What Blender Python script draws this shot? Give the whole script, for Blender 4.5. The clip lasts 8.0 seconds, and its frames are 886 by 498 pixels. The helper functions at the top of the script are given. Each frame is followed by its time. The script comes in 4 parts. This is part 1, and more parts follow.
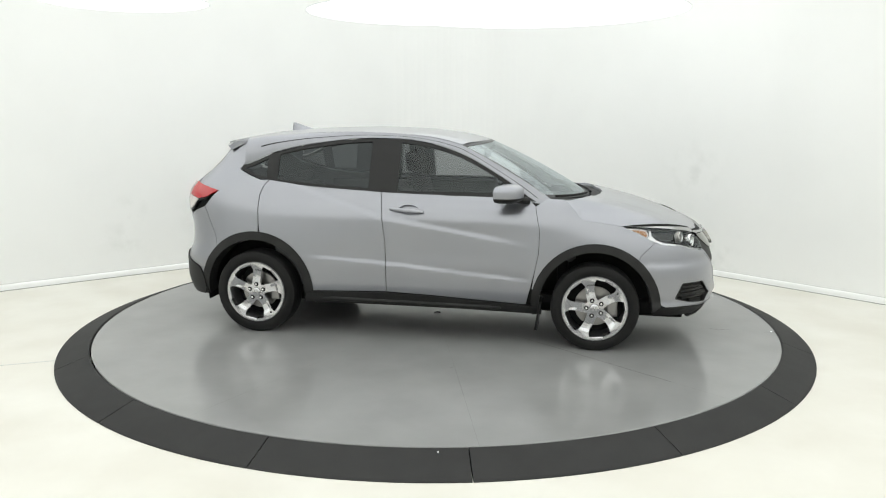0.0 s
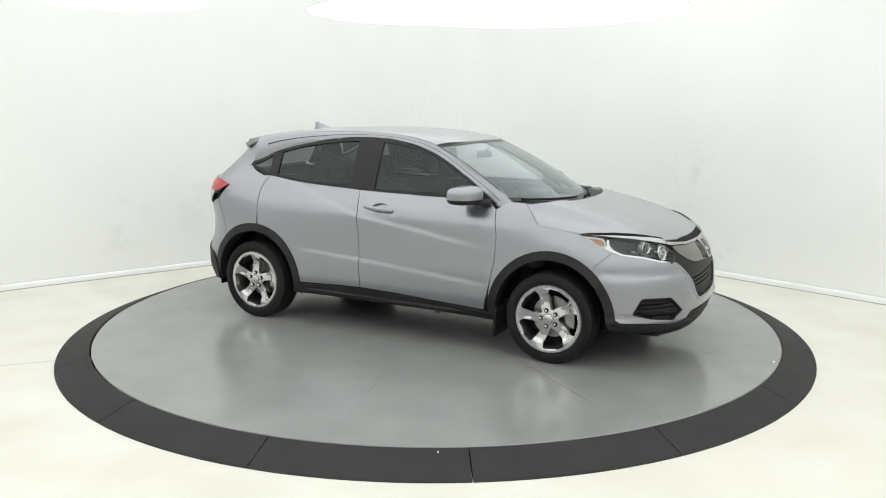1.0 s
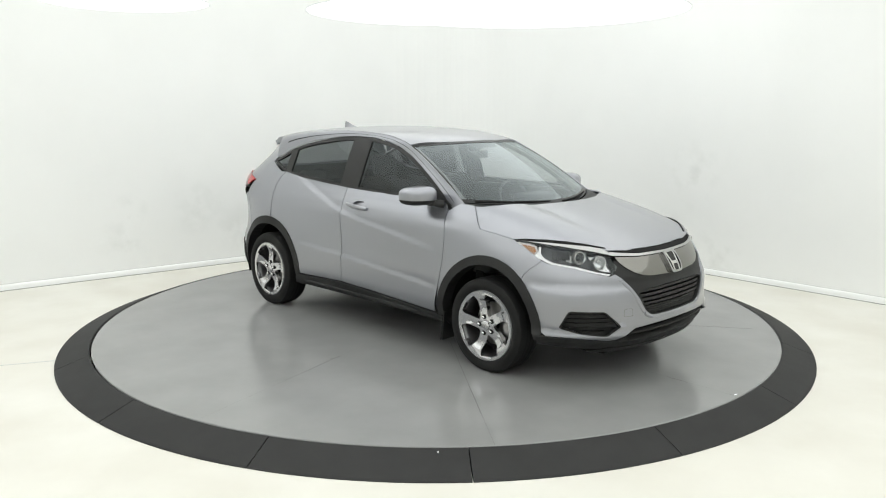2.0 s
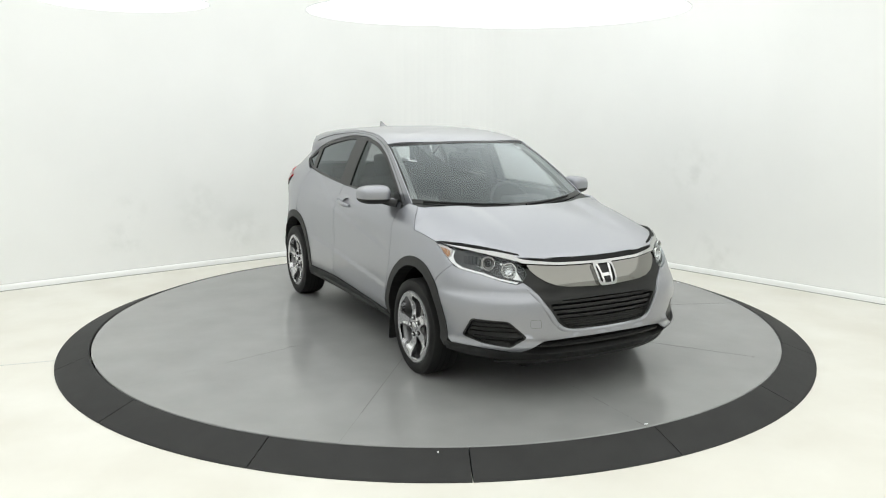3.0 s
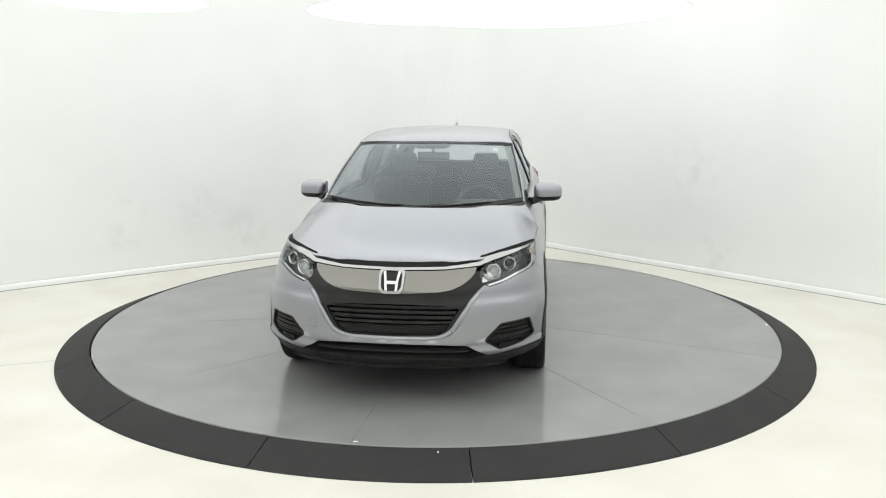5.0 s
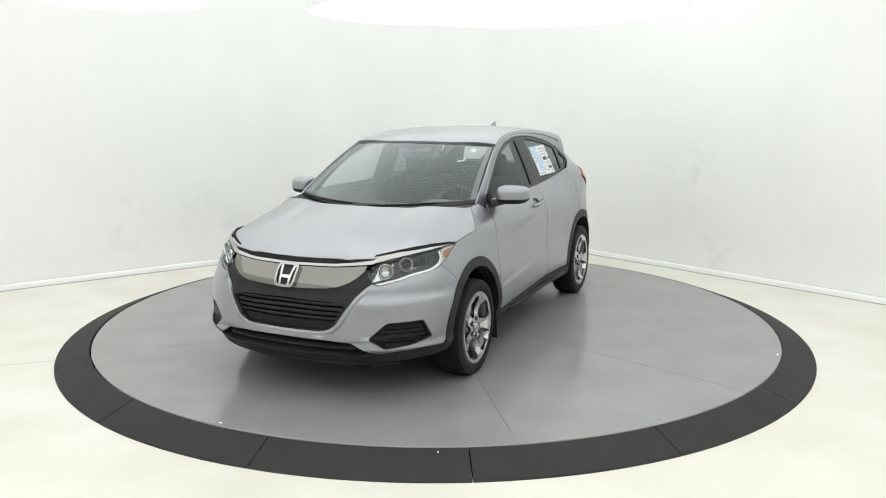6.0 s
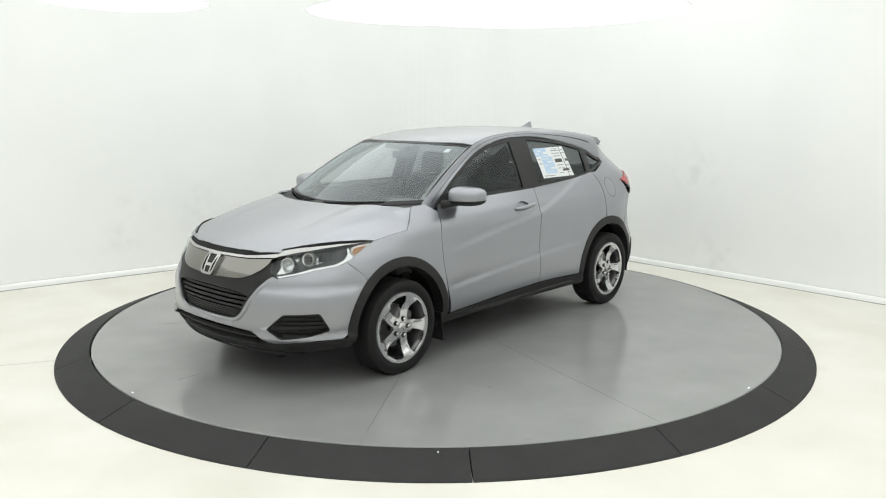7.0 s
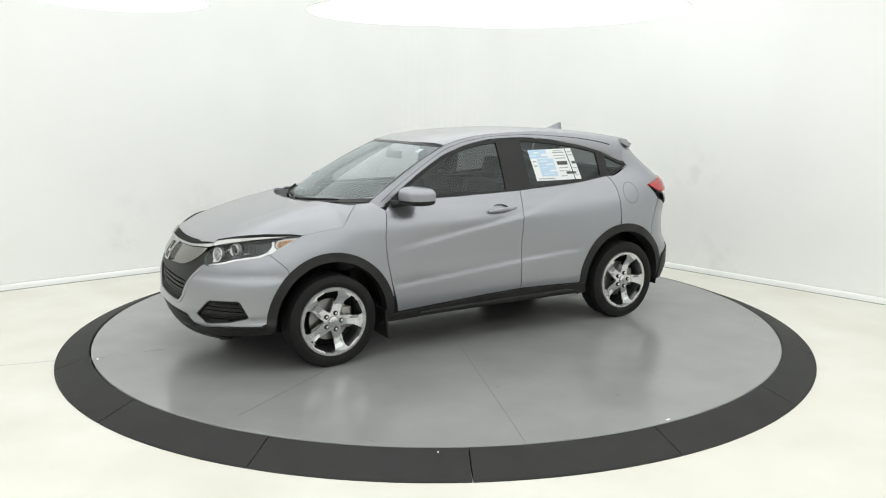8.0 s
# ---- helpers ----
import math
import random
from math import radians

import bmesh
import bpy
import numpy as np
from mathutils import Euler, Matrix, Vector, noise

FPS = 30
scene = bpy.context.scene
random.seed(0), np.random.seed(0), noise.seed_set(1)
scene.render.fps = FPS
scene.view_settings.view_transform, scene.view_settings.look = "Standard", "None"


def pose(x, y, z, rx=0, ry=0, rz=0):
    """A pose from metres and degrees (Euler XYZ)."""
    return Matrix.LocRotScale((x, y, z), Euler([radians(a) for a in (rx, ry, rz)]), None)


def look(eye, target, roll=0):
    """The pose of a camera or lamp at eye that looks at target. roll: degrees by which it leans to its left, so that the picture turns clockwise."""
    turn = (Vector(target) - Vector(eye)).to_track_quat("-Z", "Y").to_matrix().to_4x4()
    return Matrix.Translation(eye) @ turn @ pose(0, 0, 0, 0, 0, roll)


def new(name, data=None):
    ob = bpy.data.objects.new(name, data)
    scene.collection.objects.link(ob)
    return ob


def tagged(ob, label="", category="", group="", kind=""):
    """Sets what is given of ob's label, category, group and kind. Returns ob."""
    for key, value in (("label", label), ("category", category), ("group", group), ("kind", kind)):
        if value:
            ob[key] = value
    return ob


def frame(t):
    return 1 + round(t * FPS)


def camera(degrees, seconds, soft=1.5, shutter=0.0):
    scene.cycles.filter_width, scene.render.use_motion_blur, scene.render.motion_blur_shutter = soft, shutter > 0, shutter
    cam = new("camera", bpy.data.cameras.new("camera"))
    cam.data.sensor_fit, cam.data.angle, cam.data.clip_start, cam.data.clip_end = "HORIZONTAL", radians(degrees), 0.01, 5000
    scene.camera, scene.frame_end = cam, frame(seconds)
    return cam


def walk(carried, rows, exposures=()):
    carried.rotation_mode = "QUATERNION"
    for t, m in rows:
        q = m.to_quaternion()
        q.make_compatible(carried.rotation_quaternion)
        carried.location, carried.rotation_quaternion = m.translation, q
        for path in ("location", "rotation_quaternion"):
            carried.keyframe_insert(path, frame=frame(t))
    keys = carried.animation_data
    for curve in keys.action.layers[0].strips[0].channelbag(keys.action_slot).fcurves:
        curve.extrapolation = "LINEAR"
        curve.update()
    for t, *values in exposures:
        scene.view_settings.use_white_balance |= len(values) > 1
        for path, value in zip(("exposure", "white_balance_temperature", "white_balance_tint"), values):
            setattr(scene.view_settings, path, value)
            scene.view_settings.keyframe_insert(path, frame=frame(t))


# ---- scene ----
EYE = Vector((0.0, -6.593, 1.737))
TILT, YAW = radians(10.151), radians(0.409)
cam = camera(58.96, 8.0, soft=1.1)
STAND = look(EYE, EYE + Vector((math.sin(YAW) * math.cos(TILT), math.cos(YAW) * math.cos(TILT), -math.sin(TILT))), 0.089)
walk(cam, [(0.0, STAND), (8.0, STAND)], [(0.0, 0.0), (8.0, 0.0)])

# world: the room is closed, only a faint grey outside
world = bpy.data.worlds.new("world")
world.use_nodes = True
world.node_tree.nodes["Background"].inputs[0].default_value = (0.8, 0.82, 0.8, 1)
world.node_tree.nodes["Background"].inputs[1].default_value = 0.3
scene.world = world
CEILING_GLOW = 1.0
DIFFUSER_GLOW = 1.14
FLOOR_Z = -0.085


def turn(t):
    """Degrees of the turntable at t seconds."""
    return -11.418 - 17.0717 * t - 0.03405 * t * t


# ---- materials ----
def principled(name, color, rough=0.5, metal=0.0, coat=0.0, ior=1.5):
    m = bpy.data.materials.new(name)
    m.use_nodes = True
    b = m.node_tree.nodes["Principled BSDF"]
    b.inputs["Base Color"].default_value = (*color, 1)
    b.inputs["Roughness"].default_value = rough
    b.inputs["Metallic"].default_value = metal
    b.inputs["Coat Weight"].default_value = coat
    b.inputs["Coat Roughness"].default_value = 0.04
    b.inputs["IOR"].default_value = ior
    return m, m.node_tree, b


def noise_mix(tree, b, scale, low, high, socket="Base Color", detail=4.0, lo=0.35, hi=0.65, stretch=(1, 1, 1)):
    """Varies one input of the shader with a noise in object space."""
    n = tree.nodes
    co = n.new("ShaderNodeTexCoord")
    mp = n.new("ShaderNodeMapping")
    mp.inputs["Scale"].default_value = stretch
    tex = n.new("ShaderNodeTexNoise")
    tex.inputs["Scale"].default_value = scale
    tex.inputs["Detail"].default_value = detail
    ramp = n.new("ShaderNodeValToRGB")
    ramp.color_ramp.elements[0].position, ramp.color_ramp.elements[1].position = lo, hi
    for e, c in zip(ramp.color_ramp.elements, (low, high)):
        e.color = (*c, 1) if not isinstance(c, float) else (c, c, c, 1)
    tree.links.new(co.outputs["Object"], mp.inputs["Vector"])
    tree.links.new(mp.outputs[0], tex.inputs["Vector"])
    tree.links.new(tex.outputs["Fac"], ramp.inputs["Fac"])
    tree.links.new(ramp.outputs["Color"], b.inputs[socket])
    return tex, ramp


def bump(tree, b, scale, strength, distance=0.002, detail=3.0):
    n = tree.nodes
    co = n.new("ShaderNodeTexCoord")
    tex = n.new("ShaderNodeTexNoise")
    tex.inputs["Scale"].default_value = scale
    tex.inputs["Detail"].default_value = detail
    bm_ = n.new("ShaderNodeBump")
    bm_.inputs["Strength"].default_value = strength
    bm_.inputs["Distance"].default_value = distance
    tree.links.new(co.outputs["Object"], tex.inputs["Vector"])
    tree.links.new(tex.outputs["Fac"], bm_.inputs["Height"])
    tree.links.new(bm_.outputs["Normal"], b.inputs["Normal"])


def wall_material():
    m, t, b = principled("white_wall_paint", (0.80, 0.82, 0.80), 0.55)
    tex, ramp = noise_mix(t, b, 1.1, (0.865, 0.872, 0.862), (0.893, 0.899, 0.889), lo=0.25, hi=0.6)
    bump(t, b, 60, 0.12)
    # faint grey scuffs where things have rubbed along the walls
    n = t.nodes
    geo = n.new("ShaderNodeNewGeometry")
    cloud = n.new("ShaderNodeTexNoise")
    cloud.inputs["Scale"].default_value, cloud.inputs["Detail"].default_value = 5.0, 5.0
    t.links.new(geo.outputs["Position"], cloud.inputs["Vector"])
    total = None
    for place, size in (((-2.75, 2.46, 0.6), 0.35), ((-2.35, 2.76, 0.28), 0.40), ((-3.38, 1.97, 0.62), 0.22), ((-3.4, 1.9, 0.27), 0.35), ((3.1, 1.9, 0.12), 0.4), ((2.85, 2.2, 1.0), 0.45)):
        dist = n.new("ShaderNodeVectorMath")
        dist.operation = "DISTANCE"
        dist.inputs[1].default_value = place
        t.links.new(geo.outputs["Position"], dist.inputs[0])
        soft = n.new("ShaderNodeMapRange")
        soft.inputs["From Min"].default_value, soft.inputs["From Max"].default_value = size, size * 0.1
        t.links.new(dist.outputs["Value"], soft.inputs["Value"])
        if total is None:
            total = soft.outputs[0]
        else:
            add = n.new("ShaderNodeMath")
            t.links.new(total, add.inputs[0])
            t.links.new(soft.outputs[0], add.inputs[1])
            total = add.outputs[0]
    edge = n.new("ShaderNodeMapRange")
    edge.inputs["From Min"].default_value, edge.inputs["From Max"].default_value = 0.45, 0.65
    t.links.new(cloud.outputs["Fac"], edge.inputs["Value"])
    mul = n.new("ShaderNodeMath")
    mul.operation = "MULTIPLY"
    t.links.new(total, mul.inputs[0])
    t.links.new(edge.outputs[0], mul.inputs[1])
    mix = n.new("ShaderNodeMix")
    mix.data_type = "RGBA"
    mix.inputs["B"].default_value = (0.805, 0.815, 0.80, 1)
    mix.clamp_factor = True
    t.links.new(mul.outputs[0], mix.inputs["Factor"])
    t.links.new(ramp.outputs["Color"], mix.inputs["A"])
    t.links.new(mix.outputs["Result"], b.inputs["Base Color"])
    return m


def floor_material():
    m, t, b = principled("cream_floor_paint", (0.80, 0.78, 0.70), 0.35)
    noise_mix(t, b, 1.3, (0.685, 0.66, 0.59), (0.785, 0.77, 0.71), lo=0.28, hi=0.72, detail=9.0)
    noise_mix(t, b, 3.0, 0.32, 0.5, "Roughness")
    bump(t, b, 25, 0.05)
    return m


def disc_material():
    m, t, b = principled("grey_epoxy_paint", (0.40, 0.405, 0.40), 0.22)
    noise_mix(t, b, 2.3, (0.252, 0.253, 0.252), (0.288, 0.289, 0.287), lo=0.3, hi=0.7)
    noise_mix(t, b, 3.0, 0.14, 0.22, "Roughness")
    bump(t, b, 9, 0.05, 0.001, 1.0)
    return m


def rubber_material(name, v, rough, shine=0.5):
    m, t, b = principled(name, (v, v, v), rough)
    b.inputs["Specular IOR Level"].default_value = shine
    noise_mix(t, b, 6.0, (v * 0.85,) * 3, (v * 1.2,) * 3)
    bump(t, b, 220, 0.25, 0.001)
    return m


def paint_material():
    m, t, b = principled("silver_metallic_paint", (0.46, 0.475, 0.505), 0.29, 0.85, 0.6)
    b.inputs["Coat Roughness"].default_value = 0.12
    tex, ramp = noise_mix(t, b, 900.0, (0.284, 0.289, 0.316), (0.327, 0.332, 0.360), detail=1.0)
    return m


def glass_material(name, tint, base=0.05, steep=5.0):
    """A thin pane: tinted see-through with a mirror coat that grows towards grazing."""
    m = bpy.data.materials.new(name)
    m.use_nodes = True
    t = m.node_tree
    t.nodes.clear()
    out = t.nodes.new("ShaderNodeOutputMaterial")
    clear = t.nodes.new("ShaderNodeBsdfTransparent")
    clear.inputs[0].default_value = (*tint, 1)
    shine = t.nodes.new("ShaderNodeBsdfGlossy")
    shine.inputs["Roughness"].default_value = 0.02
    shine.inputs["Color"].default_value = (0.74, 0.80, 0.82, 1)
    facing = t.nodes.new("ShaderNodeLayerWeight")
    facing.inputs["Blend"].default_value = 0.5
    power = t.nodes.new("ShaderNodeMath")
    power.operation = "POWER"
    power.inputs[1].default_value = steep
    fres = t.nodes.new("ShaderNodeMath")
    fres.operation = "MULTIPLY_ADD"
    fres.inputs[1].default_value, fres.inputs[2].default_value = 1 - base, base
    t.links.new(facing.outputs["Facing"], power.inputs[0])
    t.links.new(power.outputs[0], fres.inputs[0])
    mix = t.nodes.new("ShaderNodeMixShader")
    t.links.new(fres.outputs[0], mix.inputs[0])
    t.links.new(clear.outputs[0], mix.inputs[1])
    t.links.new(shine.outputs[0], mix.inputs[2])
    t.links.new(mix.outputs[0], out.inputs[0])
    return m


def glow_material(name, color, strength):
    m, t, b = principled(name, (0.8, 0.8, 0.8), 0.6)
    b.inputs["Emission Color"].default_value = (*color, 1)
    b.inputs["Emission Strength"].default_value = strength
    return m


WALL = wall_material()
FLOOR = floor_material()
DISC = disc_material()
RAMP = rubber_material("ramp_rubber", 0.0145, 0.75)
TYRE = rubber_material("tyre_rubber", 0.007, 0.65, 0.28)
PLASTIC = rubber_material("black_grained_plastic", 0.012, 0.55, 0.36)
GRILLEBLACK = rubber_material("black_grille_plastic", 0.008, 0.4, 0.22)
PAINT = paint_material()
GLOSSBLACK = rubber_material("gloss_black_trim", 0.009, 0.3, 0.32)
MATTBLACK = rubber_material("matt_black", 0.009, 0.8, 0.25)
CHROME = principled("chrome", (0.60, 0.60, 0.595), 0.1, 1.0)[0]
# chrome again, the emblem's darker reflection put into its base colour
EMBLEM = principled("shaded_chrome", (0.42, 0.42, 0.42), 0.14, 1.0)[0]
SATIN = principled("dark_satin_chrome", (0.225, 0.219, 0.204), 0.09, 1.0)[0]
BARREL = principled("cast_alloy_barrel", (0.20, 0.20, 0.205), 0.38, 0.9)[0]
ALLOY = principled("machined_alloy", (0.57, 0.57, 0.585), 0.22, 1.0)[0]
BLADE = principled("satin_silver_trim", (0.45, 0.45, 0.45), 0.22, 1.0)[0]
STEEL = principled("brake_steel", (0.35, 0.34, 0.33), 0.4, 1.0)[0]
CABIN = rubber_material("dark_grey_fabric", 0.017, 0.85, 0.3)
CABIN_TRIM = principled("dark_cabin_plastic", (0.055, 0.056, 0.058), 0.5)[0]
PILLARTRIM = principled("grey_pillar_trim", (0.19, 0.19, 0.185), 0.8)[0]
LINER = principled("pale_grey_headliner", (0.42, 0.42, 0.41), 0.9)[0]
SCREEN = glass_material("windscreen_glass", (0.80, 0.835, 0.84), 0.08, 3.0)
TINTED = glass_material("tinted_privacy_glass", (0.20, 0.21, 0.215), 0.055)
DOORGLASS = glass_material("tinted_door_glass", (0.46, 0.47, 0.475), 0.055)
REARGLASS = glass_material("rear_window_glass", (0.66, 0.68, 0.68), 0.07)
LENS = glass_material("clear_lamp_lens", (0.93, 0.94, 0.95))
RED = principled("red_lamp_lens", (0.42, 0.015, 0.02), 0.1, 0, 0.8)[0]
WHITELENS = principled("white_lamp_lens", (0.62, 0.58, 0.56), 0.12, 0, 0.8)[0]
LAMPBACK = principled("dark_chrome_lamp_housing", (0.055, 0.055, 0.058), 0.3, 0.7)[0]
AMBER = principled("amber_reflector", (0.34, 0.15, 0.05), 0.15, 0, 0.4)[0]
PAPER = principled("white_sticker_paper", (0.75, 0.77, 0.78), 0.5)[0]
BLUE = principled("pale_blue_print", (0.46, 0.60, 0.76), 0.5)[0]
INK = principled("dark_print", (0.05, 0.05, 0.05), 0.5)[0]
GREYINK = principled("grey_print", (0.35, 0.36, 0.37), 0.5)[0]
FOOTLINE = principled("grey_foot_line", (0.30, 0.30, 0.28), 0.7)[0]
PALELINE = principled("pale_grey_line", (0.66, 0.665, 0.645), 0.9)[0]
SEAM = principled("joint_line", (0.10, 0.10, 0.098), 0.6)[0]
GLOWCEILING = glow_material("glowing_ceiling_fill", (0.97, 1.0, 0.98), CEILING_GLOW)
GLOWDIFF = glow_material("lit_white_diffuser", (0.96, 1.0, 0.99), DIFFUSER_GLOW)


# ---- mesh helpers ----
def link(name, me, mat, parent=None, label=""):
    me.materials.append(mat)
    ob = new(name, me)
    if parent:
        ob.parent = parent
    return tagged(ob, label)


def part(name, bm, mat, parent=None, label="", smooth=False):
    me = bpy.data.meshes.new(name)
    bmesh.ops.recalc_face_normals(bm, faces=bm.faces)
    if smooth:
        for f in bm.faces:
            f.smooth = True
        for e in bm.edges:
            if len(e.link_faces) == 2 and e.calc_face_angle(0) > radians(40):
                e.smooth = False
    bm.to_mesh(me)
    bm.free()
    return link(name, me, mat, parent, label)


def box(x0, x1, y0, y1, z0, z1, bevel=0.0, seg=2):
    bm = bmesh.new()
    bmesh.ops.create_cube(bm, size=1)
    for v in bm.verts:
        v.co = Vector(((x0 + x1) / 2 + v.co.x * (x1 - x0), (y0 + y1) / 2 + v.co.y * (y1 - y0), (z0 + z1) / 2 + v.co.z * (z1 - z0)))
    if bevel:
        bmesh.ops.bevel(bm, geom=bm.edges[:], offset=bevel, segments=seg, affect="EDGES", profile=0.6)
    return bm


def prism(points, z0, z1):
    """A prism over a polygon in x, y."""
    bm = bmesh.new()
    low = [bm.verts.new((x, y, z0)) for x, y in points]
    top = [bm.verts.new((x, y, z1)) for x, y in points]
    bm.faces.new(low[::-1])
    bm.faces.new(top)
    for i in range(len(points)):
        j = (i + 1) % len(points)
        bm.faces.new((low[i], low[j], top[j], top[i]))
    return bm


def lathe(profile, n=48, axis="y"):
    """A turned body: profile of (radius, height) along the axis."""
    bm = bmesh.new()
    rings = []
    for r, h in profile:
        ring = []
        for k in range(n):
            a = 2 * math.pi * k / n
            c, s = r * math.cos(a), r * math.sin(a)
            ring.append(bm.verts.new((c, h, s) if axis == "y" else (c, s, h) if axis == "z" else (h, c, s)))
        rings.append(ring)
    for a, b in zip(rings, rings[1:]):
        for k in range(n):
            j = (k + 1) % n
            bm.faces.new((a[k], a[j], b[j], b[k]))
    return bm


def tube(path, radius, n=8):
    """A round bar along a polyline."""
    bm = bmesh.new()
    rings = []
    for i, q in enumerate(path):
        q = Vector(q)
        d = (Vector(path[min(i + 1, len(path) - 1)]) - Vector(path[max(i - 1, 0)])).normalized()
        u = d.orthogonal().normalized()
        w = d.cross(u)
        r = radius[i] if isinstance(radius, (list, tuple)) else radius
        rings.append([bm.verts.new(q + r * (u * math.cos(2 * math.pi * k / n) + w * math.sin(2 * math.pi * k / n))) for k in range(n)])
    for a, b in zip(rings, rings[1:]):
        for k in range(n):
            j = (k + 1) % n
            bm.faces.new((a[k], a[j], b[j], b[k]))
    bm.faces.new(rings[0][::-1])
    bm.faces.new(rings[-1])
    return bm


def join(*parts):
    """One bmesh out of several."""
    out = bmesh.new()
    for b in parts:
        me = bpy.data.meshes.new("tmp")
        b.to_mesh(me)
        b.free()
        out.from_mesh(me)
        bpy.data.meshes.remove(me)
    return out


def curve(xs, ys):
    """A smooth curve through a few knots (monotone cubic), for arrays."""
    xs, ys = np.array(xs, float), np.array(ys, float)
    h, d = np.diff(xs), np.diff(ys) / np.diff(xs)
    m = np.zeros(len(xs))
    m[0], m[-1] = d[0], d[-1]
    for i in range(1, len(xs) - 1):
        if d[i - 1] * d[i] > 0:
            w1, w2 = 2 * h[i] + h[i - 1], h[i] + 2 * h[i - 1]
            m[i] = (w1 + w2) / (w1 / d[i - 1] + w2 / d[i])

    def f(x):
        x = np.asarray(x, float)
        i = np.clip(np.searchsorted(xs, x) - 1, 0, len(xs) - 2)
        t = (x - xs[i]) / h[i]
        inner = (1 + 2 * t) * (1 - t) ** 2 * ys[i] + t * (1 - t) ** 2 * h[i] * m[i] + t * t * (3 - 2 * t) * ys[i + 1] + t * t * (t - 1) * h[i] * m[i + 1]
        return np.where(x < xs[0], ys[0] + m[0] * (x - xs[0]), np.where(x > xs[-1], ys[-1] + m[-1] * (x - xs[-1]), inner))
    return f


def rounded(points, r, n=4, keep=()):
    """The polygon with its corners rounded by about r metres; keep: indices of corners left sharp."""
    out = []
    for i, q in enumerate(points):
        q, a, b = np.array(q), np.array(points[i - 1]), np.array(points[(i + 1) % len(points)])
        if i in keep:
            out.append(tuple(q))
            continue
        da, db = a - q, b - q
        la, lb = np.linalg.norm(da), np.linalg.norm(db)
        k = min(r, la * 0.45, lb * 0.45)
        p0, p1 = q + da / la * k, q + db / lb * k
        for j in range(n + 1):
            t = j / n
            out.append(tuple((1 - t) ** 2 * p0 + 2 * t * (1 - t) * q + t * t * p1))
    return out


def sheet(name, outline, surf, mat, parent=None, holes=(), step=0.05, thick=0.012, off=0.0, side=1, label="", out=None):
    """A panel: a polygon of a curved surface surf(u, v), cut into a fine grid, with an edge turned inwards by thick. off: metres proud of
    the surface. side -1 mirrors it to the car's right."""
    bm = bmesh.new()
    edges = []
    for loop in (outline, *holes):
        clean = [q for i, q in enumerate(loop) if math.dist(q, loop[i - 1]) > 1e-5]
        vs = [bm.verts.new((u, v, 0)) for u, v in clean]
        edges += [bm.edges.new((vs[i - 1], vs[i])) for i in range(len(vs))]
    bmesh.ops.triangle_fill(bm, use_beauty=True, use_dissolve=False, edges=edges, normal=(0, 0, 1))
    us, vs = [q[0] for q in outline], [q[1] for q in outline]
    for lo, hi, no in ((min(us), max(us), (1, 0, 0)), (min(vs), max(vs), (0, 1, 0))):
        k = math.floor(lo / step) + 1
        while k * step < hi:
            bmesh.ops.bisect_plane(bm, geom=bm.verts[:] + bm.edges[:] + bm.faces[:], dist=1e-5, plane_co=Vector(no) * k * step, plane_no=no)
            k += 1
    bm.verts.ensure_lookup_table()
    bm.verts.index_update()
    uv = np.array([v.co[:2] for v in bm.verts])
    faces = [[v.index for v in f.verts] for f in bm.faces]
    rim = [(e.verts[0].index, e.verts[1].index) for e in bm.edges if len(e.link_faces) == 1]
    bm.free()
    e = 1e-3

    def at(u, v):
        p = np.stack(surf(u, v), 1)
        p[:, 1] *= side
        return p
    p = at(uv[:, 0], uv[:, 1])
    n = np.cross(at(uv[:, 0] + e, uv[:, 1]) - at(uv[:, 0] - e, uv[:, 1]), at(uv[:, 0], uv[:, 1] + e) - at(uv[:, 0], uv[:, 1] - e))
    n /= np.linalg.norm(n, axis=1)[:, None] + 1e-12
    away = np.array(out) if out is not None else p - np.stack([p[:, 0] * 0.75, 0 * p[:, 1], np.full(len(p), 0.55)], 1)
    n *= np.where((n * away).sum(1) < 0, -1, 1)[:, None]
    p = p + n * off
    verts, norms, polys = [*p], [*n], []
    for f in faces:
        a = np.cross(p[f[1]] - p[f[0]], p[f[2]] - p[f[0]])
        polys.append(f if a @ n[f[0]] > 0 else f[::-1])
    if thick:
        for i, j in rim:
            k = len(verts)
            mid = p[i] - p[j]
            flange = np.cross(mid, n[i])
            flange = flange / (np.linalg.norm(flange) + 1e-12)
            verts += [p[i], p[j], p[j] - n[j] * thick, p[i] - n[i] * thick]
            norms += [flange] * 4
            polys.append([k, k + 1, k + 2, k + 3])
    me = bpy.data.meshes.new(name)
    me.from_pydata([tuple(v) for v in verts], [], polys)
    me.polygons.foreach_set("use_smooth", [True] * len(polys))
    me.update()
    me.normals_split_custom_set_from_vertices([tuple(v) for v in norms])
    return link(name, me, mat, parent, label)


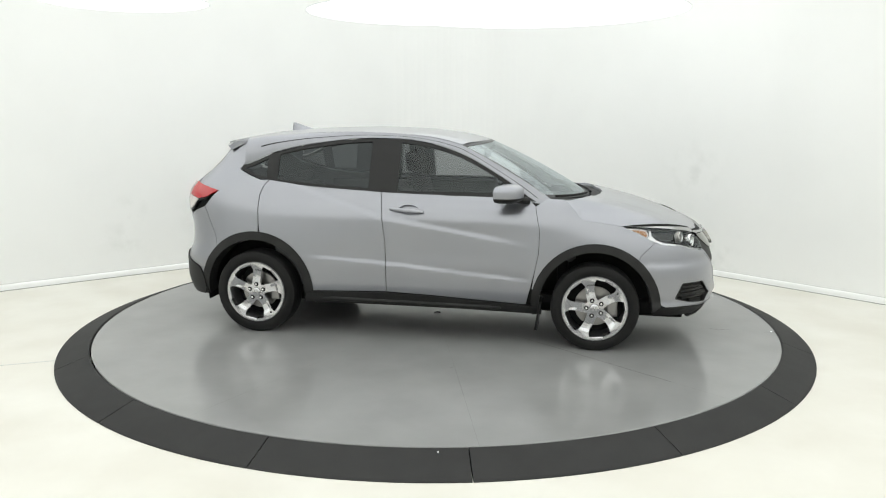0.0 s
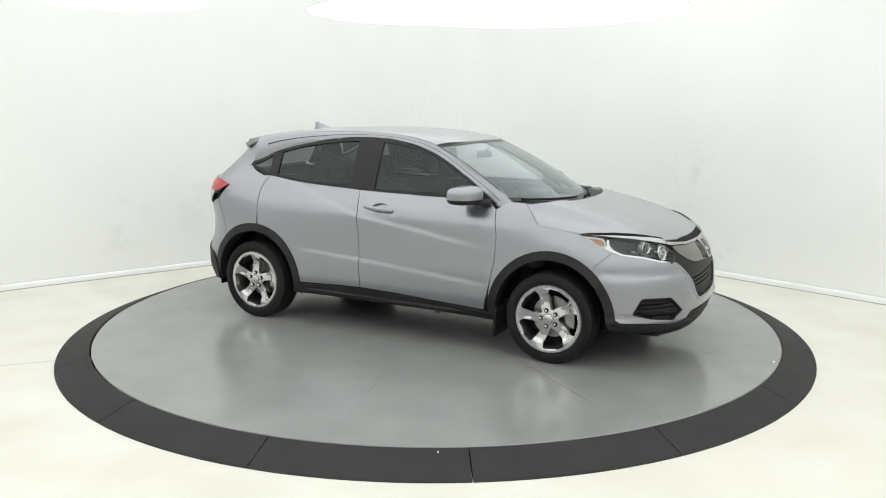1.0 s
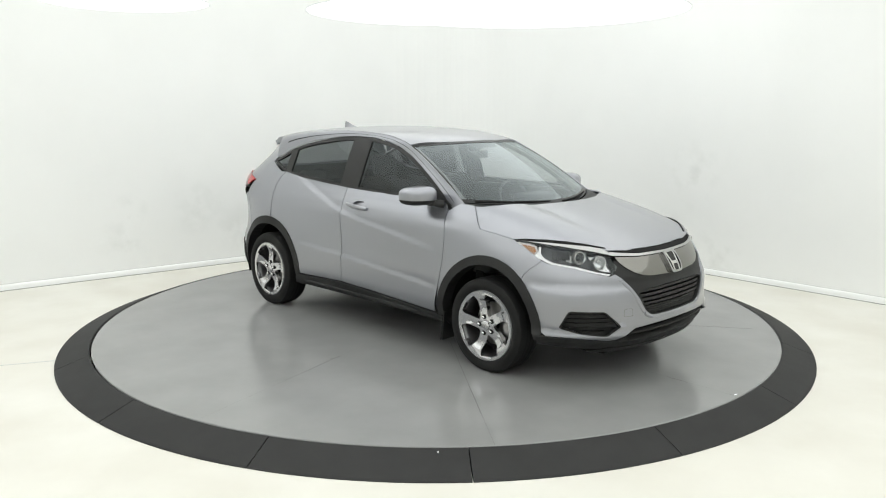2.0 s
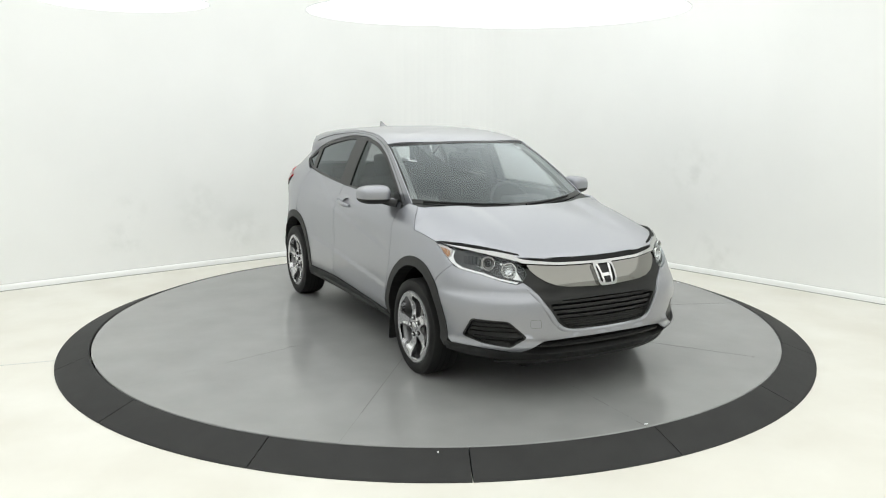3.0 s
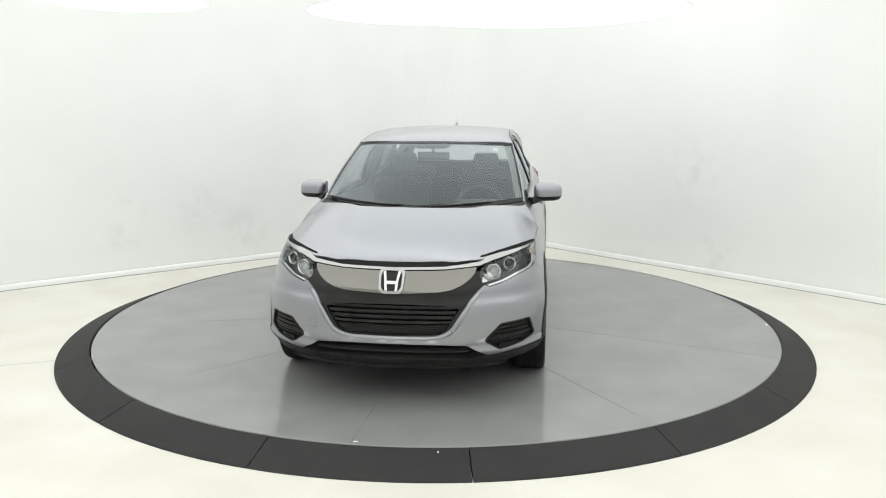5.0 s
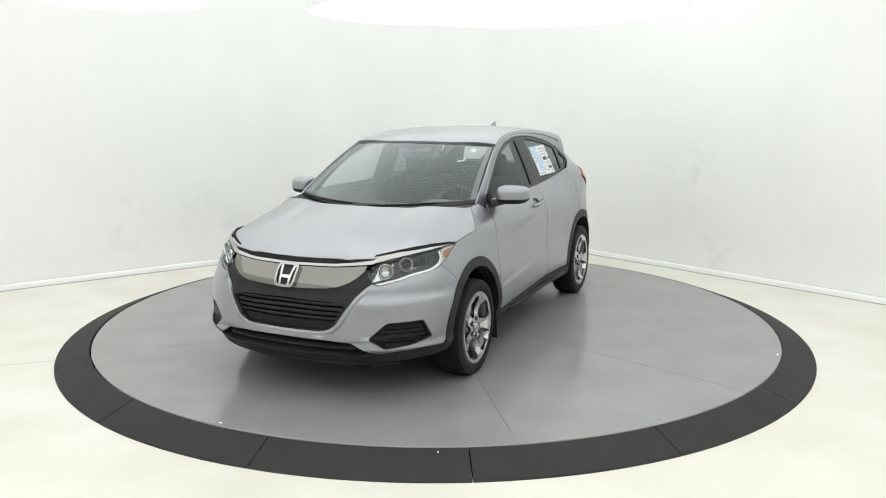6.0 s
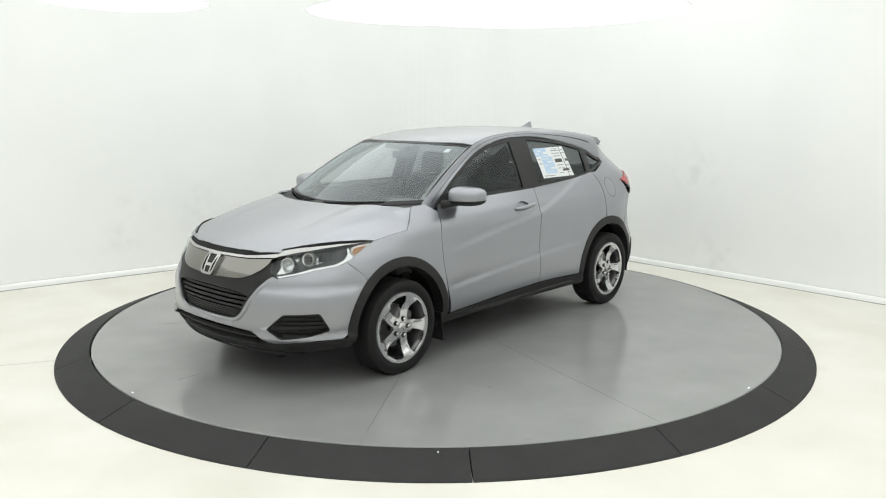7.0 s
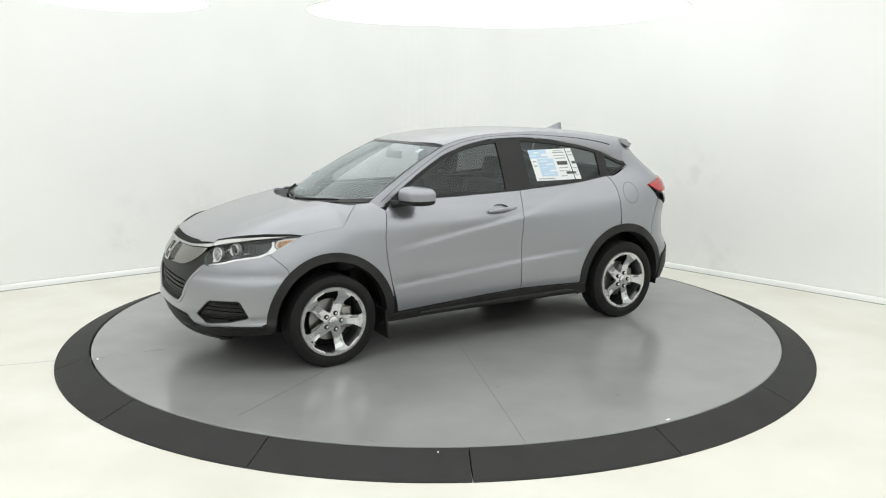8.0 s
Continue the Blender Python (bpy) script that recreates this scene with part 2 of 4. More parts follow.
# ---- room ----
def build_room():
    corner, left_end, right_end, back = Vector((0.47, 4.92)), Vector((-7.6, -1.26)), Vector((7.07, -2.58)), Vector((-0.6, -10.4))
    ring = [left_end, corner, right_end, back]
    floor = part("floor", prism([(-7.85, -1.25), (-0.6, -10.7), (7.3, -2.6), (0.47, 5.15)], FLOOR_Z - 0.2, FLOOR_Z), FLOOR)
    tagged(floor, "cream white painted concrete floor with faint stains", "floor", kind="structure")
    # unseen ceiling, its glow added as the room's main soft light
    ceiling = part("ceiling", prism([(-7.85, -1.25), (-0.6, -10.7), (7.3, -2.6), (0.47, 5.15)], 3.3, 3.45), GLOWCEILING)
    tagged(ceiling, "unseen white ceiling, made to glow to light the room", "ceiling", kind="structure")
    names = ("wall_north", "wall_east", "wall_south", "wall_west")
    for i, nm in enumerate(names):
        a, b = ring[i], ring[(i + 1) % 4]
        d = (b - a).normalized()
        o = Vector((-d.y, d.x)) * 0.15
        if o.dot((a + b) / 2 - Vector((0, -2.5))) < 0:
            o = -o
        # the corner in view is rounded off
        R = 1.4
        q = [a, b, b + o, a + o]
        if i < 2:
            e = (corner - left_end).normalized(), (right_end - corner).normalized()
            bend = (e[1] - e[0]).normalized()
            p0, p1 = corner - e[0] * R, corner + e[1] * R
            arc = [(1 - f) ** 2 * p0 + 2 * f * (1 - f) * corner + f * f * p1 for f in [k / 24 for k in range(25)]]
            arc = arc[:13] if i == 0 else arc[12:]
            q = [a] + arc + [arc[-1] - bend * 0.15, corner - bend * 0.15 - e[0] * 0.9, a + o] if i == 0 else arc + [b, b + o, corner - bend * 0.15 + e[1] * 0.9, arc[0] - bend * 0.15]
        w = part(nm, prism([(p.x, p.y) for p in q], FLOOR_Z, 3.3), WALL)
        tagged(w, "plain white painted studio wall with faint scuffs", "wall", kind="structure")
    # rounded skirting at the foot of the two walls in view
    for a, b in ((left_end, corner - (corner - left_end).normalized() * 1.4), (corner + (right_end - corner).normalized() * 1.4, right_end)):
        d = (b - a).normalized()
        o = Vector((d.y, -d.x))
        bm = bmesh.new()
        rows = []
        for q in (a + d * 0.02, b - d * 0.02):
            row = []
            for u, h in ((0.0, 0.062), (0.014, 0.06), (0.024, 0.05), (0.03, 0.034), (0.034, 0.0)):
                p = q + o * u
                row.append(bm.verts.new((p.x, p.y, FLOOR_Z + h)))
            rows.append(row)
        for k in range(4):
            bm.faces.new((rows[0][k], rows[0][k + 1], rows[1][k + 1], rows[1][k]))
        tagged(part("baseboard", bm, WALL, smooth=True), "white painted rounded skirting along the wall", "baseboard", kind="structure")
        # thin grey lines along the skirting's foot and its top edge
        bm = prism([tuple(a + o * 0.030), tuple(b + o * 0.030), tuple(b + o * 0.046), tuple(a + o * 0.046)], FLOOR_Z - 0.01, FLOOR_Z + 0.004)
        tagged(part("trim", bm, FOOTLINE), "grey line between skirting and floor", "trim", kind="structure")
        bm = prism([tuple(a), tuple(b), tuple(b + o * 0.006), tuple(a + o * 0.006)], FLOOR_Z + 0.058, FLOOR_Z + 0.066)
        tagged(part("trim", bm, PALELINE), "thin pale grey line on top of the skirting", "trim", kind="structure")
    # a fine joint in the floor paint
    j = part("floor_joint", prism([(-4.6, -1.66), (-2.75, -1.055), (-2.75, -1.045), (-4.6, -1.65)], FLOOR_Z - 0.01, FLOOR_Z + 0.003), PALELINE)
    tagged(j, "thin grey joint line in the painted floor", "floor joint", kind="structure")


def build_diffusers():
    for x, y, z, r in ((0.75, 0.43, 2.56, 1.38), (-0.05, 0.30, 2.54, 1.05), (-2.46, -0.17, 2.56, 0.64)):
        prof = [(0.0, -0.10), (r * 0.5, -0.085), (r * 0.8, -0.05), (r * 0.95, -0.02), (r, 0.0), (r * 0.97, 0.02), (0.0, 0.03)]
        root = new("ceiling_diffuser")
        root.location = (x, y, z)
        tagged(root, "round white glowing fabric diffuser hung under the ceiling", "ceiling light", group="ceiling diffusers")
        part("diffuser_sail", lathe([(max(a, 1e-4), b * 0.4) for a, b in prof], 64, "z"), GLOWDIFF, root, smooth=True)
        part("edge_seam", tube([(r * 1.002 * math.cos(a), r * 1.002 * math.sin(a), 0.0) for a in np.linspace(0, 2 * math.pi, 49)], 0.004, 6), PAPER, root)
        for k in range(3):
            a = 2.1 * k + 0.4
            part("hanger", tube([(r * 0.7 * math.cos(a), r * 0.7 * math.sin(a), 0.01), (r * 0.7 * math.cos(a), r * 0.7 * math.sin(a), 3.3 - z)], 0.003, 6), PAPER, root)


RADIUS, RING_OUT = 2.748, 2.992


def build_turntable():
    table = new("turntable")
    tagged(table, "glossy grey painted round car turntable with fine radial joints", "turntable")
    part("deck_base", lathe([(1e-4, -0.012), (RADIUS - 0.004, -0.012), (RADIUS - 0.004, -0.08), (1e-4, -0.08)], 120, "z"), SEAM, table)
    for k in range(10):
        a0, a1 = radians(-2 + 36 * k), radians(34 + 36 * k)
        bm = bmesh.new()
        rows = []
        for i in range(25):
            row = []
            for r, z in ((0.03, -0.011), (0.03, 0.0), (RADIUS - 0.006, 0.0), (RADIUS, -0.005), (RADIUS, -0.075)):
                g = 0.0007 / r
                a = a0 + g + (a1 - a0 - 2 * g) * i / 24
                row.append(bm.verts.new((r * math.cos(a), r * math.sin(a), z)))
            rows.append(row)
        for a, b in zip(rows, rows[1:]):
            for q in range(4):
                bm.faces.new((a[q], a[q + 1], b[q + 1], b[q]))
        part("deck_plate", bm, DISC, table)
    # joints that have opened and gone dark
    for deg, r0, r1, w in ((-38, 0.9, 2.32, 0.004), (34, 0.9, 2.58, 0.0045), (70, 0.9, 2.73, 0.003), (-74, 1.4, 2.0, 0.0025), (-2, 2.25, 2.40, 0.004), (-2, 2.66, 2.735, 0.004)):
        d = Vector((math.cos(radians(deg)), math.sin(radians(deg))))
        n = Vector((-d.y, d.x)) * w / 2
        part("deck_joint", prism([tuple(d * r0 - n), tuple(d * r1 - n), tuple(d * r1 + n), tuple(d * r0 + n)], -0.003, 0.0006), SEAM, table)
    # scuffs and chips in the paint
    for x, y, l, w, ang, m in ((0.04, 2.29, 0.05, 0.004, 0.3, SEAM), (1.88, 1.29, 0.02, 0.004, 1.0, SEAM), (1.63, 2.15, 0.03, 0.003, 2.2, SEAM), (0.59, 1.80, 0.02, 0.004, 0.1, SEAM), (-1.58, 2.16, 0.02, 0.005, 0.8, SEAM),
                               (-2.16, 1.56, 0.02, 0.004, 1.4, SEAM), (1.15, 1.50, 0.03, 0.003, 2.6, SEAM), (0.39, -1.42, 0.03, 0.006, 0.5, SEAM), (0.05, 2.722, 0.035, 0.014, 0.0, PAPER), (2.715, -0.075, 0.014, 0.03, 0.0, PAPER)):
        d, n = Vector((math.cos(ang), math.sin(ang))), Vector((-math.sin(ang), math.cos(ang)))
        q = [Vector((x, y)) + d * l * u + n * w * v for u, v in ((-0.5, -0.2), (-0.1, -0.5), (0.5, -0.1), (0.35, 0.4), (-0.3, 0.5))]
        part("paint_chip", prism([tuple(p) for p in q], -0.004, 0.0008), m, table)
    ramp = new("turntable_ramp")
    ramp.location = (-0.006, 0.006, 0)
    tagged(ramp, "black rubber ramp ring in wedges round the turntable", "ramp")
    inner = RADIUS + 0.008
    for k in range(16):
        a0, a1 = radians(-86.5 + 22.5 * k + 0.06), radians(-86.5 + 22.5 * (k + 1) - 0.06)
        bm = bmesh.new()
        rows = []
        for i in range(13):
            a = a0 + (a1 - a0) * i / 12
            rows.append([bm.verts.new((r * math.cos(a), r * math.sin(a), z)) for r, z in
                         ((inner, FLOOR_Z), (inner, -0.006), (inner + 0.012, -0.001), (RING_OUT - 0.012, FLOOR_Z + 0.012), (RING_OUT, FLOOR_Z + 0.005), (RING_OUT, FLOOR_Z))])
        for a, b in zip(rows, rows[1:]):
            for q in range(5):
                bm.faces.new((a[q], a[q + 1], b[q + 1], b[q]))
        bm.faces.new(rows[0])
        bm.faces.new(rows[-1][::-1])
        part("ramp_segment", bm, RAMP, ramp)
        for f in (0.25, 0.72):
            a = a0 + (a1 - a0) * f
            part("bolt", lathe([(1e-4, 0.006), (0.011, 0.005), (0.014, 0.0)], 10, "z"), TYRE, ramp).location = ((inner + 0.1) * math.cos(a), (inner + 0.1) * math.sin(a), -0.039)
    chip = part("paint_fleck", prism([(0.004, -2.80), (0.012, -2.804), (0.016, -2.782), (0.008, -2.778)], -0.03, -0.008), PAPER, ramp)
    return table


build_room()
build_diffusers()
TABLE = build_turntable()


# ---- the car's surfaces (x forwards from between the axles, y to its left, z up) ----
PLAN = np.array([(2.205, 0.0), (2.19, 0.30), (2.13, 0.52), (2.02, 0.70), (1.88, 0.818), (1.71, 0.883), (1.42, 0.897), (1.0, 0.887), (0.0, 0.885),
                 (-1.0, 0.889), (-1.45, 0.896), (-1.75, 0.842), (-1.92, 0.74), (-2.02, 0.55), (-2.07, 0.28), (-2.09, 0.0)])
CHORD = np.concatenate([[0], np.cumsum(np.linalg.norm(np.diff(PLAN, axis=0), axis=1))])


def catmull(s):
    """The car's widest outline from above, by the way along it from the nose."""
    p = np.vstack([[PLAN[1, 0], -PLAN[1, 1]], PLAN, [PLAN[-2, 0], -PLAN[-2, 1]]])
    c = np.concatenate([[-CHORD[1]], CHORD, [CHORD[-1] + CHORD[1]]])
    m = (p[2:] - p[:-2]) / (c[2:] - c[:-2])[:, None]
    s = np.asarray(s, float)
    i = np.clip(np.searchsorted(CHORD, s) - 1, 0, len(CHORD) - 2)
    h = (CHORD[i + 1] - CHORD[i])[:, None]
    t = ((s - CHORD[i]) / h[:, 0])[:, None]
    return (1 + 2 * t) * (1 - t) ** 2 * PLAN[i] + t * (1 - t) ** 2 * h * m[i] + t * t * (3 - 2 * t) * PLAN[i + 1] + t * t * (t - 1) * h * m[i + 1]


KNOTS = (0.20, 0.30, 0.42, 0.55, 0.68, 0.80, 0.90, 0.98, 1.06, 1.12, 1.22, 1.32, 1.50)
STATIONS = (
    (0, (0.10, 0.025, -0.008, 0.0, 0.012, 0.085, 0.22, 0.40, 0.60, 0.75, 0.9, 1.0, 1.1)),
    (3, (0.11, 0.035, 0.0, 0.0, 0.03, 0.09, 0.16, 0.25, 0.40, 0.5, 0.6, 0.7, 0.8)),
    (6, (0.04, 0.012, 0.0, 0.0, 0.010, 0.034, 0.072, 0.115, 0.18, 0.23, 0.33, 0.43, 0.53)),
    (7, (0.13, 0.030, 0.0, 0.0, 0.008, 0.02, 0.035, 0.065, 0.125, 0.18, 0.24, 0.3, 0.36)),
    (8, (0.13, 0.030, 0.0, 0.0, 0.012, 0.016, 0.02, 0.045, 0.095, 0.135, 0.18, 0.22, 0.27)),
    (10, (0.05, 0.01, 0.0, 0.0, 0.008, 0.022, 0.040, 0.060, 0.093, 0.126, 0.196, 0.256, 0.343)),
    (12, (0.10, 0.03, 0.0, 0.0, 0.04, 0.045, 0.035, 0.025, 0.035, 0.065, 0.17, 0.28, 0.46)),
    (15, (0.12, 0.05, 0.0, 0.0, 0.05, 0.06, 0.06, 0.065, 0.085, 0.12, 0.22, 0.32, 0.48)),
)
PROFILES = [curve(KNOTS, d) for _, d in STATIONS]
STATION_S = np.array([CHORD[i] for i, _ in STATIONS])
UPPER_CREASE = curve((-1.3, -1.12, -0.7, -0.25, 0.22, 0.63, 0.9), (1.20, 1.165, 1.03, 0.905, 0.832, 0.766, 0.72))
LOWER_CREASE = curve((-0.9, -0.84, -0.25, 0.25, 0.75, 0.9), (0.606, 0.603, 0.570, 0.528, 0.487, 0.475))


def step01(x):
    x = np.clip(x, 0, 1)
    return x * x * (3 - 2 * x)


def body(s, z):
    """The lower body: the way along its outline and the height give a place."""
    s, z = np.asarray(s, float), np.asarray(z, float)
    d = np.array([f(z) for f in PROFILES])
    i = np.clip(np.searchsorted(STATION_S, s) - 1, 0, len(STATION_S) - 2)
    k = np.arange(len(s))
    h = STATION_S[i + 1] - STATION_S[i]
    t = np.clip((s - STATION_S[i]) / h, 0, 1)

    def tangent(j):
        a, b = np.clip(j - 1, 0, len(STATION_S) - 1), np.clip(j + 1, 0, len(STATION_S) - 1)
        return (d[b, k] - d[a, k]) / (STATION_S[b] - STATION_S[a])
    inset = (1 + 2 * t) * (1 - t) ** 2 * d[i, k] + t * (1 - t) ** 2 * h * tangent(i) + t * t * (3 - 2 * t) * d[i + 1, k] + t * t * (t - 1) * h * tangent(i + 1)
    p = catmull(s)
    x = p[:, 0]
    # pressed creases of the doors
    u = z - UPPER_CREASE(x)
    fade = step01((x + 1.3) / 0.3) * step01((0.95 - x) / 0.5)
    inset = inset + 0.014 * fade * step01(u / 0.05) * np.exp(-np.maximum(u, 0) / 0.16)
    w = z - LOWER_CREASE(x)
    fade = step01((x + 0.95) / 0.25) * step01((0.92 - x) / 0.25)
    inset = inset + 0.012 * fade * step01(w / 0.04) * np.exp(-np.maximum(w, 0) / 0.14)
    # shoulder of the front bumper and the ledge at its foot
    front = step01((x - 1.55) / 0.2)
    w = z - 0.62
    inset = inset + 0.017 * front * step01(w / 0.06) * np.exp(-np.maximum(w, 0) / 0.10)
    inset = inset - 0.022 * front * step01((0.385 - z) / 0.05) * step01((z - 0.29) / 0.06) - 0.014 * front * step01((0.43 - z) / 0.03) * step01((x - 1.86) / 0.3) * step01((z - 0.29) / 0.06)
    tan = catmull(s + 1e-3) - catmull(s - 1e-3)
    tan /= np.linalg.norm(tan, axis=1)[:, None]
    # the normal on the outside of the half outline
    nx, ny = -tan[:, 1] * -1, tan[:, 0] * -1
    return x - inset * nx, p[:, 1] - inset * ny, z


S_DENSE = np.linspace(0.0, CHORD[-1], 900)


def Y(y, z):
    """Outline point of the nose at y, z."""
    q = S_DENSE[S_DENSE < CHORD[6]]
    by = body(q, np.full(len(q), z))[1]
    by = np.maximum.accumulate(by)
    return (float(np.interp(abs(y), by, q)), z)


def X(x, z):
    """Outline point of the flank at x, z."""
    bx = body(S_DENSE, np.full(len(S_DENSE), z))[0]
    return (float(np.interp(-x, np.maximum.accumulate(-bx), S_DENSE)), z)


def YR(y, z):
    """Outline point of the tail at y, z."""
    q = S_DENSE[S_DENSE > CHORD[10]]
    by = body(q, np.full(len(q), z))[1]
    return (float(np.interp(-abs(y), np.maximum.accumulate(-by), q)), z)


def arch(cx, r, a0, a1, n=18, wide=1.0):
    """An arc round a wheel, in degrees from the front, as outline points of the flank."""
    return [X(cx + r * wide * math.cos(radians(a)), WHEEL_Z + r * math.sin(radians(a))) for a in np.linspace(a0, a1, n)]


def glassside(x, z):
    """The leaning side of the cabin above the belt line."""
    x, z = np.asarray(x, float), np.asarray(z, float)
    y = 0.760 - 0.355 * (z - 1.1) - 0.20 * (z - 1.1) ** 2 - 0.075 * np.maximum(0, x - 0.2) ** 2 - 0.038 * np.maximum(0, -x - 0.6) ** 2
    return x, y, z


HOOD_Z = curve((0.9, 1.31, 1.672, 1.94, 2.05, 2.11), (1.165, 1.086, 0.997, 0.905, 0.855, 0.80))


HOOD_SIDE = ((1.07, 1.08), (1.10, 1.055), (1.165, 0.985), (1.20, 0.947), (1.36, 0.928), (1.486, 0.908))
HOOD_EDGE = [(x, float(body(np.array([X(x, z)[0]]), np.array([z]))[1][0]) - 0.006, z) for x, z in HOOD_SIDE]
HOOD_ROLL = curve((1.0, 1.07, 1.10, 1.165, 1.20, 1.36, 1.486, 1.9), [0.0] + [(float(HOOD_Z(x)) - 0.09 * y * y - z) / (y - 0.6) ** 2 for x, y, z in HOOD_EDGE] + [1.2])


def hood(x, y):
    x, y = np.asarray(x, float), np.asarray(y, float)
    a = np.abs(y)
    z = HOOD_Z(x) - 0.09 * a ** 2 - HOOD_ROLL(x) * np.maximum(0, a - 0.6) ** 2
    z = z + 0.012 * step01((a - 0.36) / 0.12) * step01((0.75 - a) / 0.2) * step01((2.0 - x) / 0.5)
    return x, y, z


ROOF_Z = curve((-1.8, -1.605, -1.284, -0.89, -0.525, -0.1, 0.2, 0.42), (1.455, 1.504, 1.553, 1.580, 1.589, 1.574, 1.535, 1.478))


def roof(x, y):
    x, y = np.asarray(x, float), np.asarray(y, float)
    return x, y, ROOF_Z(x) - 0.085 * y ** 2 - 0.6 * np.maximum(0, np.abs(y) - 0.45) ** 2


def screen(y, v):
    """The windscreen, v from 0 at its foot to 1 at its head."""
    y, v = np.asarray(y, float), np.asarray(v, float)
    x = (1.235 - 0.56 * y * y) * (1 - v) + (0.405 - 0.36 * y * y) * v
    z = (1.055 + 0.075 * y * y) * (1 - v) + (1.487 - 0.06 * y * y) * v + 0.10 * v * (1 - v)
    return x, y, z


RAIL_X = np.array((-1.62, -1.494, -1.203, -0.902, -0.416, -0.218, 0.041, 0.283, 0.524, 0.747, 0.86))
RAIL_LOW = curve(RAIL_X, (1.33, 1.30, 1.402, 1.468, 1.515, 1.512, 1.48, 1.408, 1.286, 1.142, 1.05))
RAIL_TX = curve(RAIL_X, (-1.62, -1.494, -1.2, -0.9, -0.416, -0.2, 0.06, 0.285, 0.60, 0.83, 0.945))
RAIL_TY = curve(RAIL_X, (0.50, 0.522, 0.543, 0.553, 0.560, 0.565, 0.578, 0.616, 0.672, 0.710, 0.727))


def rail(x, w):
    """The cant rail and windscreen pillar: from the head of the side windows (w 0) to the roof's edge (w 1)."""
    x, w = np.asarray(x, float), np.asarray(w, float)
    a = np.stack(glassside(x, RAIL_LOW(x)), 1)
    tx, ty = RAIL_TX(x), RAIL_TY(x)
    tz = np.where(tx < 0.29, roof(tx, ty)[2], 1.467 - (tx - 0.285) * 0.555 + 0.16 * (tx - 0.285) * (0.945 - tx))
    b = np.stack([tx, ty, tz], 1)
    c = np.stack([(a[:, 0] + b[:, 0]) / 2, a[:, 1] - 0.012, b[:, 2] - 0.004], 1)
    w = w[:, None]
    p = (1 - w) ** 2 * a + 2 * w * (1 - w) * c + w * w * b
    return p[:, 0], p[:, 1], p[:, 2]


WHEEL_Z, AXLE = 0.324, 1.305
FRONT_ARC, REAR_ARC = 0.452, 0.462


# ---- the car ----
def build_panels(car, side):
    def panel(name, outline, surf=body, mat=PAINT, **kw):
        return sheet(name, outline, surf, mat, car, side=side, **kw)
    # front wing
    wing = [X(0.862, 1.036), X(0.898, 0.864), X(0.897, 0.78), X(0.894, 0.698), X(0.866, 0.55), X(0.85, 0.44)]
    wing += arch(AXLE, FRONT_ARC, 165, 49)
    wing += [X(1.612, 0.707), X(1.66, 0.755), X(1.712, 0.803), X(1.683, 0.818), X(1.60, 0.862), X(1.486, 0.908), X(1.36, 0.928), X(1.20, 0.947), X(1.165, 0.985), X(1.10, 1.055),
             X(1.062, 1.085), X(0.94, 1.088)]
    panel("front_wing", wing)
    # front door
    front_edge = [(0.858, 1.036), (0.894, 0.864), (0.893, 0.78), (0.890, 0.698), (0.862, 0.55), (0.806, 0.318)]
    fd = [X(x, z) for x, z in front_edge] + [X(0.45, 0.338), X(0.086, 0.36), X(-0.244, 0.372)]
    fd += [X(-0.25, 0.55), X(-0.258, 0.75), X(-0.285, 0.95), X(-0.312, 1.112), X(0.0, 1.103), X(0.4, 1.10), X(0.72, 1.10), X(0.80, 1.085)]
    cup = [X(-0.085 + 0.078 * math.cos(t), 0.992 + 0.036 * math.sin(t)) for t in np.linspace(0, 2 * math.pi, 25)[:-1]]
    fdoor = panel("front_door", fd, step=0.016, holes=[cup], thick=0.018)
    sheet("handle_cup", cup, body, PAINT, fdoor, side=side, off=-0.017, thick=0)
    # rear door
    rd = [X(-0.317, 1.112), X(-0.29, 0.95), X(-0.263, 0.75), X(-0.255, 0.55), X(-0.249, 0.372), X(-0.5, 0.366), X(-0.872, 0.352)]
    rd += arch(-AXLE, REAR_ARC, 12, 84)
    rd += [X(-1.268, 0.86), X(-1.279, 0.98), X(-1.279, 1.081), X(-1.262, 1.14), X(-1.225, 1.186), X(-1.0, 1.156), X(-0.7, 1.136)]
    panel("rear_door", rd, step=0.016)
    # rear quarter
    q = [X(-1.232, 1.186), X(-1.268, 1.14), X(-1.285, 1.081), X(-1.285, 0.98), X(-1.274, 0.86)]
    q += arch(-AXLE, REAR_ARC, 86, 134, 10)
    q += [X(-1.637, 0.747), X(-1.69, 0.86), X(-1.738, 0.978), X(-1.69, 1.04), X(-1.636, 1.10), X(-1.73, 1.128), X(-1.83, 1.158), YR(0.62, 1.20), YR(0.575, 1.31), YR(0.505, 1.42),
          YR(0.48, 1.455), X(-1.58, 1.480), X(-1.46, 1.500), X(-1.46, 1.40), X(-1.46, 1.315), X(-1.494, 1.262), X(-1.40, 1.22), X(-1.30, 1.185)]
    quarter = panel("rear_quarter", q, step=0.035)
    if side > 0:
        cx, cz = -1.42, 1.045
        sheet("fuel_flap_gap", [X(cx + 0.082 * math.cos(a), cz + 0.088 * math.sin(a)) for a in np.linspace(0, 2 * math.pi, 28)[:-1]], body, SEAM, quarter,
              holes=[[X(cx + 0.077 * math.cos(a), cz + 0.083 * math.sin(a)) for a in np.linspace(0, 2 * math.pi, 28)[:-1]]], off=0.0006, thick=0)
